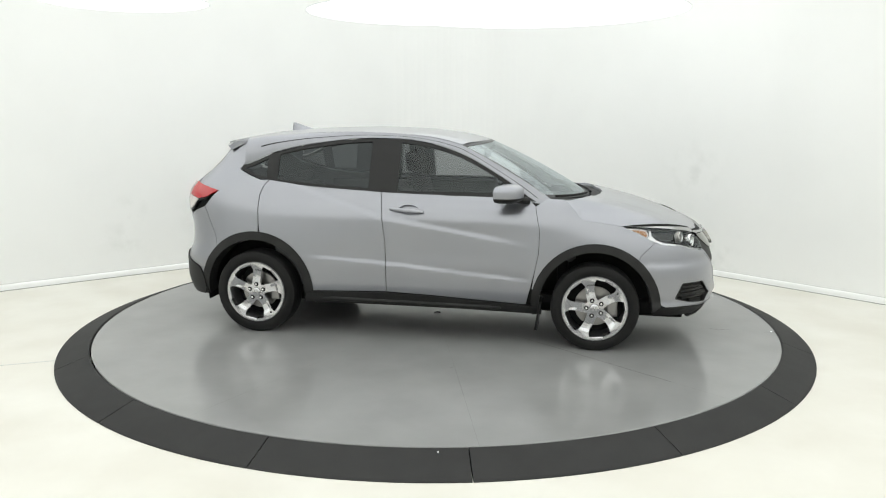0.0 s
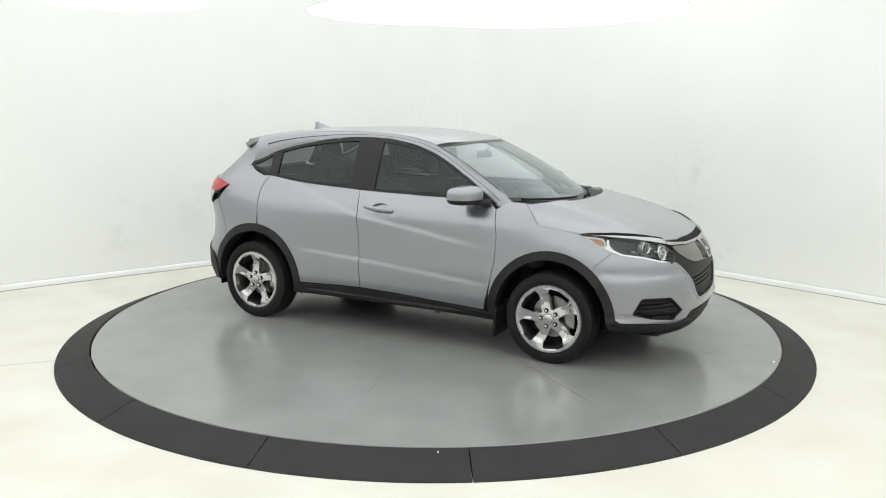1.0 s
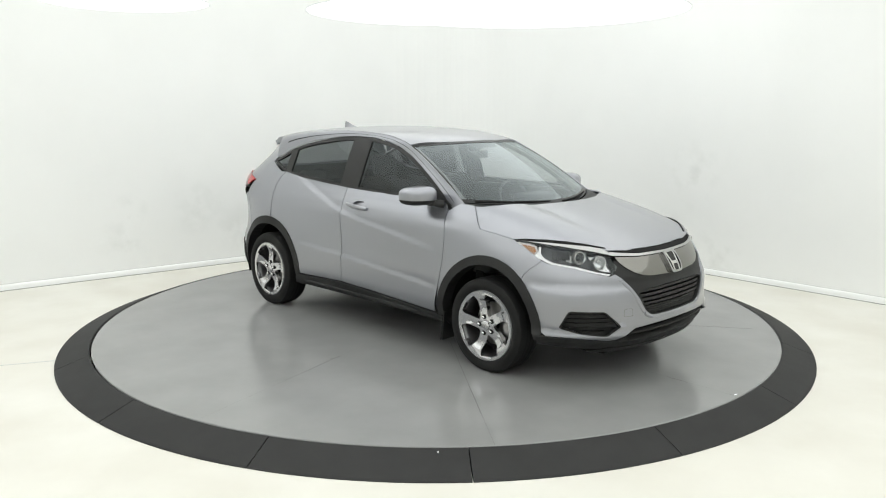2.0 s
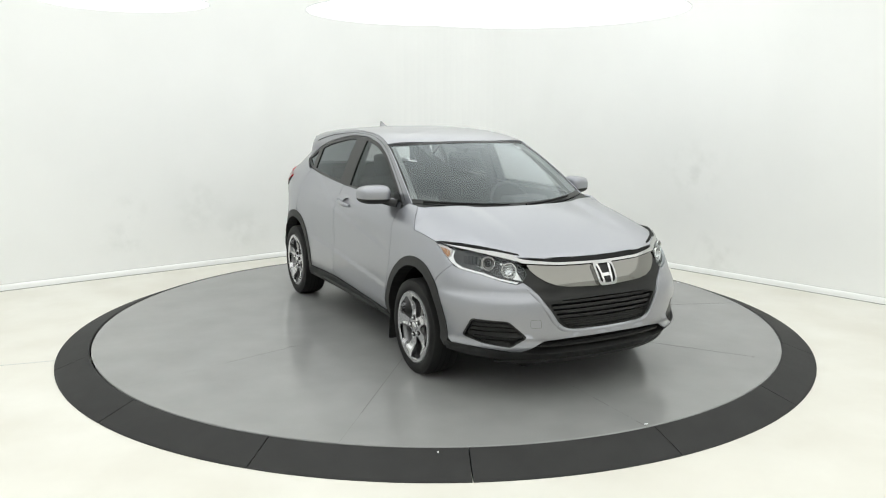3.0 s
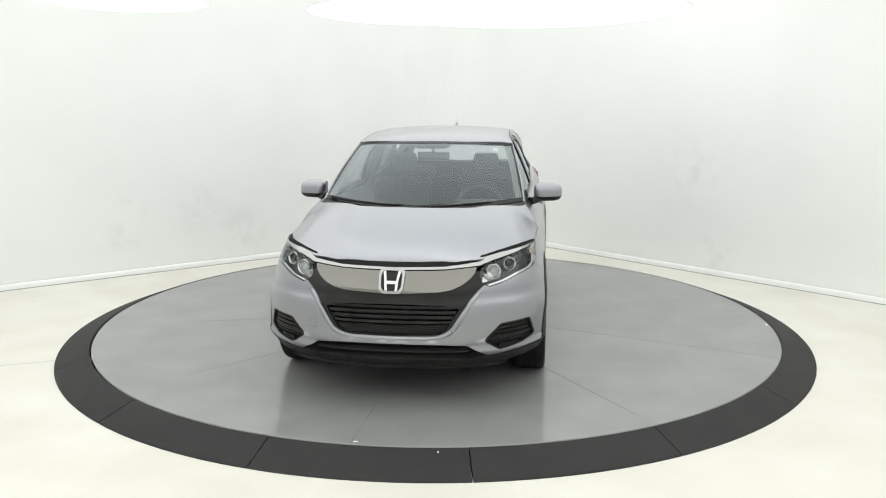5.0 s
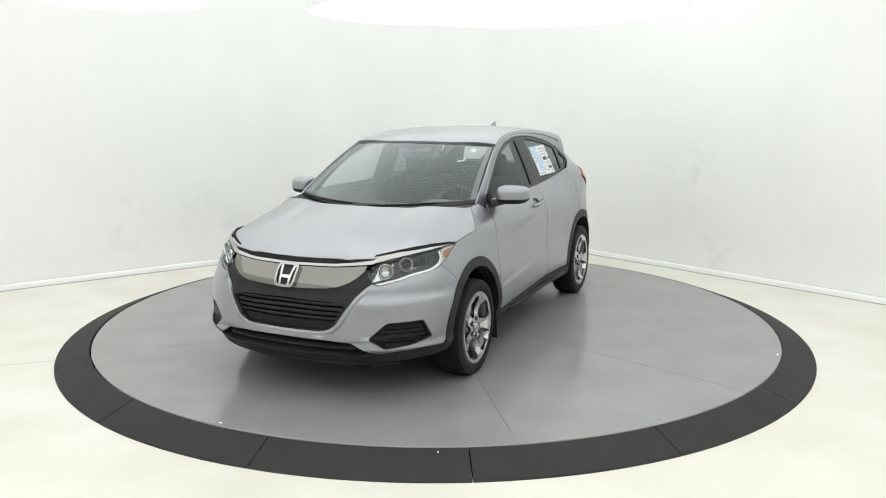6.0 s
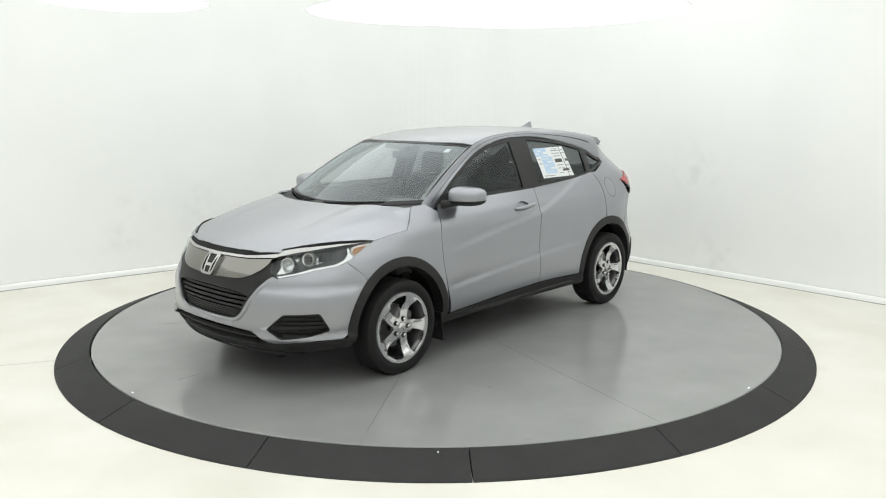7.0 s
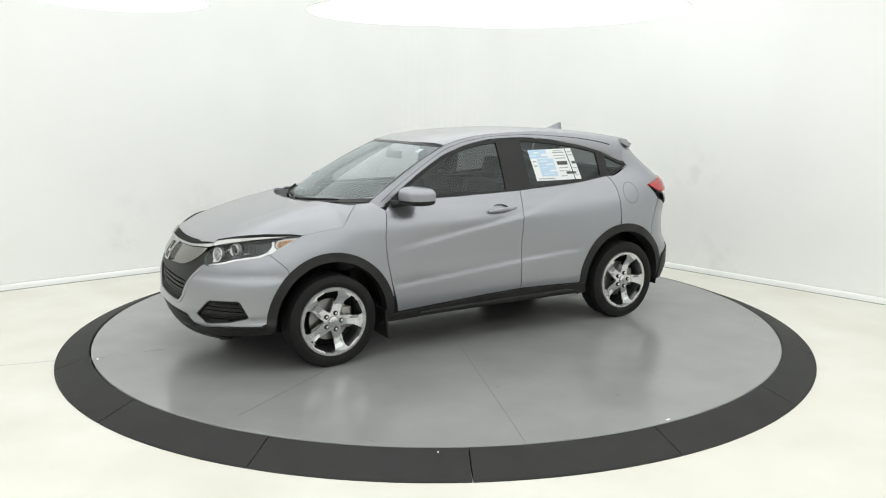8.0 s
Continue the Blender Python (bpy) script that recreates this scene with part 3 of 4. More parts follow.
    # cant rail and pillar
    panel("roof_rail", [(x, 0.0) for x in np.linspace(-1.458, 0.878, 40)] + [(x, 1.0) for x in np.linspace(0.878, -1.458, 40)], rail, thick=0.01)
    sheet('door_frame_gap', [(x, 0.30) for x in np.linspace(-1.33, 0.84, 40)] + [(x, 0.345) for x in np.linspace(0.84, -1.33, 40)], rail, MATTBLACK, car, side=side, off=0.0012, thick=0)
    # belt moulding, window surround with its openings, and the panes
    head = [(x, float(RAIL_LOW(x)) - 0.004) for x in np.linspace(-1.48, 0.80, 40)]
    foot = [(0.80, 1.085), (0.4, 1.098), (0.0, 1.101), (-0.312, 1.112), (-0.7, 1.136), (-1.0, 1.157), (-1.225, 1.186), (-1.30, 1.19), (-1.40, 1.225), (-1.49, 1.266)]

    def pane(x0, x1, rear=False):
        top = [(x, float(RAIL_LOW(x)) - 0.030) for x in np.linspace(x0, x1, 16)]
        low = curve((-1.5, -1.3, -1.0, -0.4, -0.2, 0.72), (1.29, 1.215, 1.178, 1.14, 1.126, 1.124))
        bot = [(x, min(float(low(x)), float(RAIL_LOW(x)) - 0.032)) for x in np.linspace(x1, x0, 12)]
        return [p for p in top + bot]
    panes = [pane(-0.19, 0.715), pane(-1.17, -0.42), pane(-1.455, -1.262)]
    sur = panel("window_surround", head + foot, glassside, GLOSSBLACK, holes=panes, off=-0.004, thick=0.02, label="gloss black window frame and pillar trim")
    for nm, o, m in zip(("front_door_glass", "rear_door_glass", "quarter_glass"), panes, (DOORGLASS, TINTED, TINTED)):
        g = sheet(nm, o, glassside, m, car, side=side, off=-0.012, thick=0, label="dark tinted side window glass")
        g.visible_shadow = False
    # sill cladding
    sill = [X(0.90, 0.30), X(0.806, 0.312), X(0.45, 0.332), X(0.086, 0.354), X(-0.25, 0.366), X(-0.5, 0.36), X(-0.88, 0.346), X(-0.91, 0.268), X(-0.5, 0.268), X(0.3, 0.262), X(0.92, 0.245)]
    panel("sill_cladding", sill, mat=PLASTIC, off=0.012, thick=0.04, label="black grained plastic sill")
    rib = [(x, float(body(np.array([X(x, 0.292)[0]]), np.array([0.292]))[1][0]) + 0.006, 0.290 - 0.012 * x) for x in np.linspace(-0.78, 0.62, 15)]
    part("sill_rib", tube([(x, side * y, z) for x, y, z in rib], [0.008] + [0.02] * 13 + [0.008], 14), PLASTIC, car, smooth=True)
    # wheel arch mouldings
    for nm, cx, r0, r1, a0, a1 in (("front_arch_moulding", AXLE, 0.402, FRONT_ARC + 0.012, 192, -3), ("rear_arch_moulding", -AXLE, 0.410, REAR_ARC + 0.014, 186, -9)):
        out = arch(cx, r1, a0, a1, 26)
        inn = arch(cx, r0, a1, a0, 26)
        panel(nm, out + inn, mat=PLASTIC, off=0.005, thick=0.09, label="black grained plastic wheel arch edge")
        # liner of the wheel housing
        bm = bmesh.new()
        rows = []
        for a in np.linspace(1, 192, 22):
            a = radians(a)
            rows.append([bm.verts.new((cx + 0.425 * math.cos(a), side * y, WHEEL_Z + 0.425 * math.sin(a))) for y in (0.55, 0.845)])
        for a, b in zip(rows, rows[1:]):
            bm.faces.new((a[0], a[1], b[1], b[0]))
        cen = bm.verts.new((cx, side * 0.55, WHEEL_Z))
        for a, b in zip(rows, rows[1:]):
            bm.faces.new((a[0], b[0], cen))
        part("wheel_housing", bm, MATTBLACK, car)
    # mud flap
    bm = box(0.80, 0.815, side * 0.62, side * 0.87, 0.13, 0.34, 0.005)
    for v in bm.verts:
        v.co.x += 0.10 + (0.34 - v.co.z) * -0.12
    part("mud_flap", bm, PLASTIC, car)
    # front bumper half, with the openings for grille and fog lamp pocket
    fog = rounded([Y(0.794, 0.512), Y(0.629, 0.506), Y(0.534, 0.410), Y(0.622, 0.350), Y(0.755, 0.368), Y(0.826, 0.400)], 0.02)
    grille_edge = [(0.0, 0.437), (0.15, 0.439), (0.296, 0.450), (0.348, 0.491), (0.40, 0.572), (0.455, 0.655), (0.495, 0.70), (0.53, 0.728)]
    bump_ = [Y(*p) for p in grille_edge] + [Y(0.562, 0.716), Y(0.64, 0.735), Y(0.723, 0.766), X(1.77, 0.785), X(1.7145, 0.801), X(1.6625, 0.7535), X(1.6145, 0.7055)]
    bump_ += arch(AXLE, FRONT_ARC, 48.5, 6, 10)
    bump_ += [X(1.80, 0.345), Y(0.793, 0.345), Y(0.70, 0.335), Y(0.60, 0.318), Y(0.555, 0.318), Y(0.50, 0.355), Y(0.44, 0.388), Y(0.3, 0.398), Y(0.0, 0.401)]
    bmp = panel("front_bumper", bump_, holes=[fog], step=0.04)
    sheet("fog_pocket", fog, body, MATTBLACK, bmp, side=side, off=-0.032, thick=0, label="black fog lamp pocket")
    sheet("fog_pocket_rim", fog, body, PLASTIC, bmp, side=side, off=-0.002, thick=0.05, holes=[[tuple(np.mean(fog, 0) + (np.array(p) - np.mean(fog, 0)) * 0.93) for p in fog]])
    for z, ya, yb in ((0.362, 0.63, 0.74), (0.388, 0.59, 0.79), (0.414, 0.56, 0.81), (0.440, 0.585, 0.80), (0.466, 0.61, 0.795), (0.490, 0.64, 0.785)):
        sheet("fog_slat", [Y(ya, z), Y(yb, z), Y(yb, z + 0.020), Y(ya, z + 0.020)], body, GRILLEBLACK, bmp, side=side, off=-0.016, thick=0.012)
    # lower dark apron
    apron = [Y(0.0, 0.300), Y(0.3, 0.300), Y(0.44, 0.296), Y(0.50, 0.306), Y(0.56, 0.314), Y(0.62, 0.318), Y(0.70, 0.330), Y(0.80, 0.342), X(1.80, 0.343), X(1.752, 0.35), X(1.74, 0.32), X(1.72, 0.285), Y(0.70, 0.265),
             Y(0.4, 0.235), Y(0.0, 0.245)]
    panel("front_apron", apron, mat=PLASTIC, off=0.004, thick=0.06, label="black plastic lower apron")
    # rear bumper, its dark lower half and the tailgate half
    rb = [X(-1.639, 0.746), X(-1.692, 0.859), X(-1.741, 0.976), X(-1.80, 0.955), X(-1.90, 0.90), YR(0.5, 0.86), YR(0.0, 0.86), YR(0.0, 0.585), YR(0.6, 0.585), X(-1.80, 0.50), X(-1.745, 0.42)] + arch(-AXLE, REAR_ARC, 172, 134.5, 8)
    panel("rear_bumper", rb, off=0.002)
    rl = [X(-1.75, 0.41), X(-1.80, 0.495), YR(0.62, 0.58), YR(0.0, 0.58), YR(0.0, 0.27), YR(0.6, 0.27), X(-1.76, 0.28), X(-1.74, 0.33)]
    panel("rear_apron", rl, mat=PLASTIC, off=0.014, thick=0.08, label="black plastic lower rear bumper")
    # tail lamp: red upper, white lower
    panel("tail_lamp", [X(-1.632, 1.100), X(-1.73, 1.125), X(-1.83, 1.155), YR(0.60, 1.15), YR(0.56, 1.10), X(-1.90, 1.068), X(-1.80, 1.036), X(-1.735, 1.046)], mat=RED, off=0.012, thick=0.03, label="glossy red tail lamp lens")
    panel("reversing_lamp", [X(-1.80, 1.032), X(-1.90, 1.064), YR(0.56, 1.095), YR(0.56, 0.93), X(-1.905, 0.935), X(-1.85, 0.975)], mat=WHITELENS, off=0.010, thick=0.03, label="white reversing lamp lens")
    panel("lamp_trim", [X(-1.66, 1.078), X(-1.735, 1.043), X(-1.80, 1.030), X(-1.85, 0.973), X(-1.905, 0.933), X(-1.905, 0.920), X(-1.85, 0.958), X(-1.80, 1.016), X(-1.735, 1.034)], mat=GLOSSBLACK, off=0.006, thick=0.03)
    return fdoor


def build_shell(car):
    """Hood, roof, tailgate, glass and the dark inner body."""
    edge = [(2.056, 0.0), (2.05, 0.18), (2.032, 0.36), (1.981, 0.515), (1.884, 0.622), (1.755, 0.708), (1.616, 0.777), *[(x, y) for x, y, z in HOOD_EDGE[::-1]], (1.19, 0.60), (1.275, 0.40), (1.32, 0.2), (1.335, 0.0)]
    outline = edge + [(x, -y) for x, y in edge[-2:0:-1]]
    sheet("hood", outline, hood, PAINT, car, step=0.05, out=(0, 0, 1), thick=0.02)
    redge = [(0.405, 0.0), (0.39, 0.2), (0.35, 0.40), (0.283, 0.613), (0.16, 0.591), (0.04, 0.575), (-0.22, 0.562), (-0.42, 0.557), (-0.9, 0.550), (-1.2, 0.540), (-1.5, 0.519), (-1.66, 0.49), (-1.68, 0.3), (-1.69, 0.0)]
    sheet("roof", redge + [(x, -y) for x, y in redge[-2:0:-1]], roof, PAINT, car, step=0.06, out=(0, 0, 1), thick=0.01)
    for sd in (1, -1):
        sheet("roof_ditch", [(0.28, 0.616), (0.16, 0.594), (0.04, 0.578), (-0.22, 0.565), (-0.42, 0.560), (-0.9, 0.552), (-1.08, 0.546), (-0.9, 0.549), (-0.42, 0.556), (-0.22, 0.561), (0.04, 0.574), (0.16, 0.590), (0.28, 0.612)], roof, MATTBLACK, car, off=0.0015, thick=0, side=sd, out=(0, 0, 1))
    # spoiler over the tailgate
    bm = bmesh.new()
    rows = []
    for y in np.linspace(-0.56, 0.56, 15):
        f = 1 - (abs(y) / 0.62) ** 4
        z0 = float(roof(np.array([-1.5]), np.array([y]))[2][0])
        xt = -1.78 + 0.14 * (y / 0.56) ** 2
        rows.append([bm.verts.new((x, y, z)) for x, z in ((-1.42, z0 + 0.003), (-1.58, z0 - 0.014), (xt + 0.03, 1.472 - 0.02 * (y / 0.56) ** 2), (xt, 1.460 - 0.02 * (y / 0.56) ** 2), (xt + 0.02, 1.438 - 0.02 * (y / 0.56) ** 2), (-1.62, z0 - 0.085))])
    for a, b in zip(rows, rows[1:]):
        for k in range(5):
            bm.faces.new((a[k], a[k + 1], b[k + 1], b[k]))
    bm.faces.new(rows[0])
    bm.faces.new(rows[-1][::-1])
    part("roof_spoiler", bm, PAINT, car, smooth=True)
    # tailgate and rear window
    for sd in (1, -1):
        sheet("tailgate", [X(-1.91, 0.905), X(-1.91, 1.15), X(-1.85, 1.205), YR(0.50, 1.22), YR(0.0, 1.20), YR(0.0, 0.865), YR(0.5, 0.865)], body, PAINT, car, side=sd)
        sheet("rear_window_edge", [YR(0.617, 1.205), YR(0.573, 1.31), YR(0.503, 1.42), YR(0.45, 1.425), YR(0.515, 1.31), YR(0.565, 1.215)], body, GLOSSBLACK, car, side=sd, off=-0.003, thick=0.02)
        g = sheet("rear_window", [YR(0.563, 1.218), YR(0.513, 1.31), YR(0.448, 1.425), YR(0.0, 1.44), YR(0.0, 1.205), YR(0.50, 1.215)], body, REARGLASS, car, side=sd, off=-0.004, thick=0)
        g.visible_shadow = False
        # dark inner body behind the gaps
        inner = [X(1.62, 0.70), X(1.62, 0.86), X(1.45, 0.90), X(1.15, 0.94), X(1.04, 1.06), X(0.85, 1.07), X(0.4, 1.085), X(-0.3, 1.095), X(-1.2, 1.17), X(-1.5, 1.25), X(-1.62, 1.38), YR(0.60, 1.25), X(-1.84, 1.15), X(-1.88, 0.7), X(-1.80, 0.45)]
        inner += arch(-AXLE, 0.41, 172, 8, 20) + [X(-0.88, 0.27), X(0.88, 0.25)] + arch(AXLE, 0.41, 172, 46, 20)
        sheet("inner_panel", inner, body, MATTBLACK, car, side=sd, off=-0.022, thick=0, step=0.08)
        sheet("rear_inner_panel", [X(-1.72, 0.45), X(-1.72, 1.18), YR(0.5, 1.21), YR(0, 1.2), YR(0, 0.4)], body, MATTBLACK, car, side=sd, off=-0.03, thick=0, step=0.1)
    # windscreen with its black border
    yb, yt = 0.728, 0.614
    n = 14
    full = [(y, 0.0) for y in np.linspace(-yb, yb, n)] + [(yb + (yt - yb) * v, v) for v in (0.25, 0.5, 0.75)] + [(y, 1.0) for y in np.linspace(yt, -yt, n)] + [(-yb - (yt - yb) * v, v) for v in (0.75, 0.5, 0.25)]
    ybi, yti = 0.712, 0.596
    hole = [(y, 0.05) for y in np.linspace(-ybi, ybi, n)] + [(ybi + (yti - ybi) * v, v) for v in (0.25, 0.5, 0.75)] + [(y, 0.955) for y in np.linspace(yti, -yti, n)] + [(-ybi - (yti - ybi) * v, v) for v in (0.75, 0.5, 0.25)]
    g = sheet("windscreen", full, screen, SCREEN, car, thick=0, step=0.08, out=(1, 0, 1))
    g.visible_shadow = False
    tagged(g, "clear windscreen with a dark border")
    sheet("windscreen_border", full, screen, GLOSSBLACK, car, holes=[hole], thick=0.01, off=0.0015, step=0.08, out=(1, 0, 1))
    for sd in (1, -1):
        sheet("pillar_trim", [(0.716, 0.04), (0.602, 0.97), (0.560, 0.97), (0.672, 0.04)], screen, PILLARTRIM, car, side=sd, off=-0.022, thick=0, step=0.08, out=(1, 0, 1), label="grey inner pillar trim")
    # cowl between hood and windscreen
    def cowl(y, v):
        y, v = np.asarray(y, float), np.asarray(v, float)
        x0, x1 = 1.25 - 0.56 * y * y, np.interp(np.abs(y), (0, 0.2, 0.4, 0.6, 0.72), (1.345, 1.33, 1.285, 1.20, 1.085))
        z0, z1 = 1.052 + 0.075 * y * y, hood(x1, y)[2] - 0.022
        return x0 + (np.maximum(x1, x0 + 0.02) - x0) * v, y, z0 + (z1 - z0) * v
    sheet("cowl", [(y, 0.0) for y in np.linspace(-0.73, 0.73, 16)] + [(y, 1.0) for y in np.linspace(0.73, -0.73, 16)], cowl, PLASTIC, car, thick=0.02, out=(0, 0, 1))
    for y0, y1 in ((-0.66, -0.10), (0.03, 0.50)):
        pts = []
        for f in np.linspace(0, 1, 10):
            y = y0 + (y1 - y0) * f
            q = screen(np.array([y]), np.array([0.006 + 0.016 * math.sin(math.pi * f * 0.55)]))
            pts.append((float(q[0][0]) + 0.012, y, float(q[2][0]) + 0.013))
        part("wiper", tube(pts, [0.011] + [0.008] * 8 + [0.005], 6), MATTBLACK, car, "black wiper arm and blade", smooth=True)
    # underbody
    part("underbody", box(-1.85, 1.95, -0.55, 0.55, 0.19, 0.33, 0.03), MATTBLACK, car)
    part("side_floor", box(-0.86, 0.86, -0.80, 0.80, 0.255, 0.30, 0.02), MATTBLACK, car)
    part("bulkhead", box(1.02, 1.10, -0.68, 0.68, 0.3, 1.0, 0.02), MATTBLACK, car)
    part("under_tray", box(1.72, 1.97, -0.46, 0.46, 0.165, 0.27, 0.03), GRILLEBLACK, car)
    for sd in (1, -1):
        part("exhaust_box", box(-0.45, 0.12, sd * 0.25 - 0.14, sd * 0.25 + 0.14, 0.15, 0.24, 0.04), MATTBLACK, car)
    # antenna fin
    bm = bmesh.new()
    rows = []
    for x, h, w in ((-1.10, 0.0, 0.004), (-1.14, 0.012, 0.016), (-1.19, 0.030, 0.018), (-1.24, 0.052, 0.014), (-1.275, 0.068, 0.008), (-1.30, 0.070, 0.006), (-1.31, 0.0, 0.006)):
        z0 = float(ROOF_Z(x)) - 0.004
        rows.append([bm.verts.new((x, y, z)) for y, z in ((-w * 1.6, z0), (-w * 0.5, z0 + h * 0.7), (0, z0 + h), (w * 0.5, z0 + h * 0.7), (w * 1.6, z0))])
    for a, b in zip(rows, rows[1:]):
        for k in range(4):
            bm.faces.new((a[k], a[k + 1], b[k + 1], b[k]))
    part("antenna_fin", bm, PAINT, car, smooth=True)


def wheel_face(u, v):
    """The cast face of the wheel round one spoke along u: dished, each spoke twisted like a blade with a ridge."""
    u, v = np.asarray(u, float), np.asarray(v, float)
    rr, a = np.hypot(u, v), np.arctan2(v, u)
    y = DISH(rr)
    on = step01((rr - 0.075) / 0.05) * step01((0.222 - rr) / 0.03)
    y = y + on * (0.010 * np.sin(2.2 * a) - 0.010 * step01((a + 0.10) / 0.10) * step01((0.19 - rr) / 0.03))
    return u, y, v


DISH = curve((0.0, 0.04, 0.075, 0.11, 0.15, 0.19, 0.215, 0.24), (-0.020, -0.022, -0.027, -0.029, -0.024, -0.012, -0.006, -0.004))


def spoke_mesh():
    """One fifth of the wheel's face: a blade between two half openings, with its piece of the outer ring."""
    half = ((36, 0.034), (36, 0.066), (31, 0.068), (25.5, 0.077), (19, 0.098), (14.5, 0.125), (12, 0.155), (11.5, 0.180), (13, 0.200), (14.5, 0.211), (17, 0.2145), (36, 0.2155))

    def lean(d, rr):
        # the blade leans and its opening's edges with it
        return d + 5.0 * float(step01((rr - 0.09) / 0.10)) * float(step01((34 - abs(d)) / 8))
    pol = [(lean(-d, rr), rr) for d, rr in half] + [(d, 0.2345) for d in np.linspace(-36, 36, 19)] + [(lean(d, rr), rr) for d, rr in half[::-1]] + [(d, 0.034) for d in np.linspace(30, -30, 9)]
    ob = sheet("spoke", [(rr * math.cos(radians(d)), rr * math.sin(radians(d))) for d, rr in pol], wheel_face, ALLOY, step=0.012, thick=0.034, out=(0, 1, 0))
    me = ob.data
    bpy.data.objects.remove(ob)
    return me


SPOKE = spoke_mesh()


def build_wheel(car, cx, side, phase):
    w = new("wheel")
    w.parent = car
    face = 0.896
    hub = 0.316 if cx > 0 else 0.321
    w.location = (cx, side * face, hub)
    w.rotation_euler = (0, 0, 0 if side > 0 else math.pi)
    R, r = hub + 0.003, 0.236
    prof = [(r - 0.005, -0.20), (r + 0.02, -0.21), (R - 0.05, -0.215), (R - 0.015, -0.205), (R - 0.002, -0.18), (R, -0.15), (R, -0.07), (R - 0.001, -0.03), (R - 0.009, -0.012), (R - 0.035, -0.003), (r + 0.03, -0.002), (r + 0.006, -0.008), (r - 0.004, -0.02)]
    tyre = part("tyre", lathe(prof, 72), TYRE, w, "black rubber tyre", smooth=True)
    for k in range(3):
        y = -0.065 - 0.035 * k
        part("tread_groove", lathe([(R - 0.002, y), (R + 0.0008, y + 0.001), (R + 0.0008, y - 0.007), (R - 0.002, y - 0.008)], 72), MATTBLACK, tyre)
    rim = part("rim", lathe([(r + 0.004, -0.016), (r + 0.004, -0.009), (r + 0.001, -0.006), (r - 0.003, -0.022), (r - 0.012, -0.030), (r - 0.026, -0.06), (r - 0.032, -0.19)], 72), BARREL, w, "cast alloy rim barrel", smooth=True)
    part("brake_disc", lathe([(0.05, -0.105), (0.145, -0.100), (0.145, -0.118), (0.05, -0.12)], 40), STEEL, w, smooth=True)
    part("hub_back", lathe([(1e-4, -0.15), (0.20, -0.15), (0.20, -0.17)], 40), MATTBLACK, w)
    c = box(-0.165, -0.085, -0.125, -0.085, -0.075, 0.075, 0.015)
    part("caliper", c, STEEL, w)
    for k in range(5):
        a0 = phase + 2 * math.pi * k / 5
        spoke = tagged(new("spoke", SPOKE), "bright machined alloy spoke")
        spoke.parent = rim
        spoke.rotation_euler = (0, -a0, 0)
        at = (0.058 * math.cos(a0), 0, 0.058 * math.sin(a0))
        part("lug_recess", lathe([(1e-4, -0.0205), (0.0165, -0.0215), (0.0175, -0.03)], 18), MATTBLACK, rim).location = at
        part("lug_nut", lathe([(1e-4, -0.006), (0.007, -0.0065), (0.0105, -0.010), (0.0105, -0.03)], 6), CHROME, rim).location = at
    part("centre_cap", lathe([(1e-4, -0.008), (0.026, -0.010), (0.032, -0.014), (0.034, -0.03)], 32), ALLOY, rim, smooth=True)
    for u in (-1, 1):
        part("cap_mark", box(u * 0.010 - 0.003, u * 0.010 + 0.003, -0.012, -0.006, -0.012, 0.012, 0.001), STEEL, rim)
    part("valve", tube([(0.212 * math.cos(phase + 2.5), -0.03, 0.212 * math.sin(phase + 2.5)), (0.196 * math.cos(phase + 2.5), -0.004, 0.196 * math.sin(phase + 2.5))], 0.006, 8), MATTBLACK, rim)


CAR = new("car")
tagged(CAR, "silver metallic compact crossover with black plastic cladding on the turntable", "car")
build_shell(CAR)
DOORS = {s: build_panels(CAR, s) for s in (1, -1)}
for sx_ in (1, -1):
    for sy_ in (1, -1):
        build_wheel(CAR, sx_ * AXLE, sy_, math.pi if sy_ > 0 else 0.0 if sx_ > 0 else math.pi / 2)


# ---- lamps, grille, mirrors, handles ----
def nose(y, z):
    """The nose's surface by y and height."""
    y, z = np.asarray(y, float), np.asarray(z, float)
    s = np.abs(y).copy()
    for _ in range(12):
        s = np.clip(s + np.abs(y) - body(s, z)[1], 0, 3)
    return body(s, z)[0], y, z


def on_nose(y, z, off=0.0):
    q = nose(np.array([y]), np.array([z]))
    return Vector((float(q[0][0]) + off, y, z))


def both(points):
    """A half outline from the middle, closed by its mirror image."""
    return points + [(-y, z) for y, z in points[::-1] if abs(y) > 1e-6]


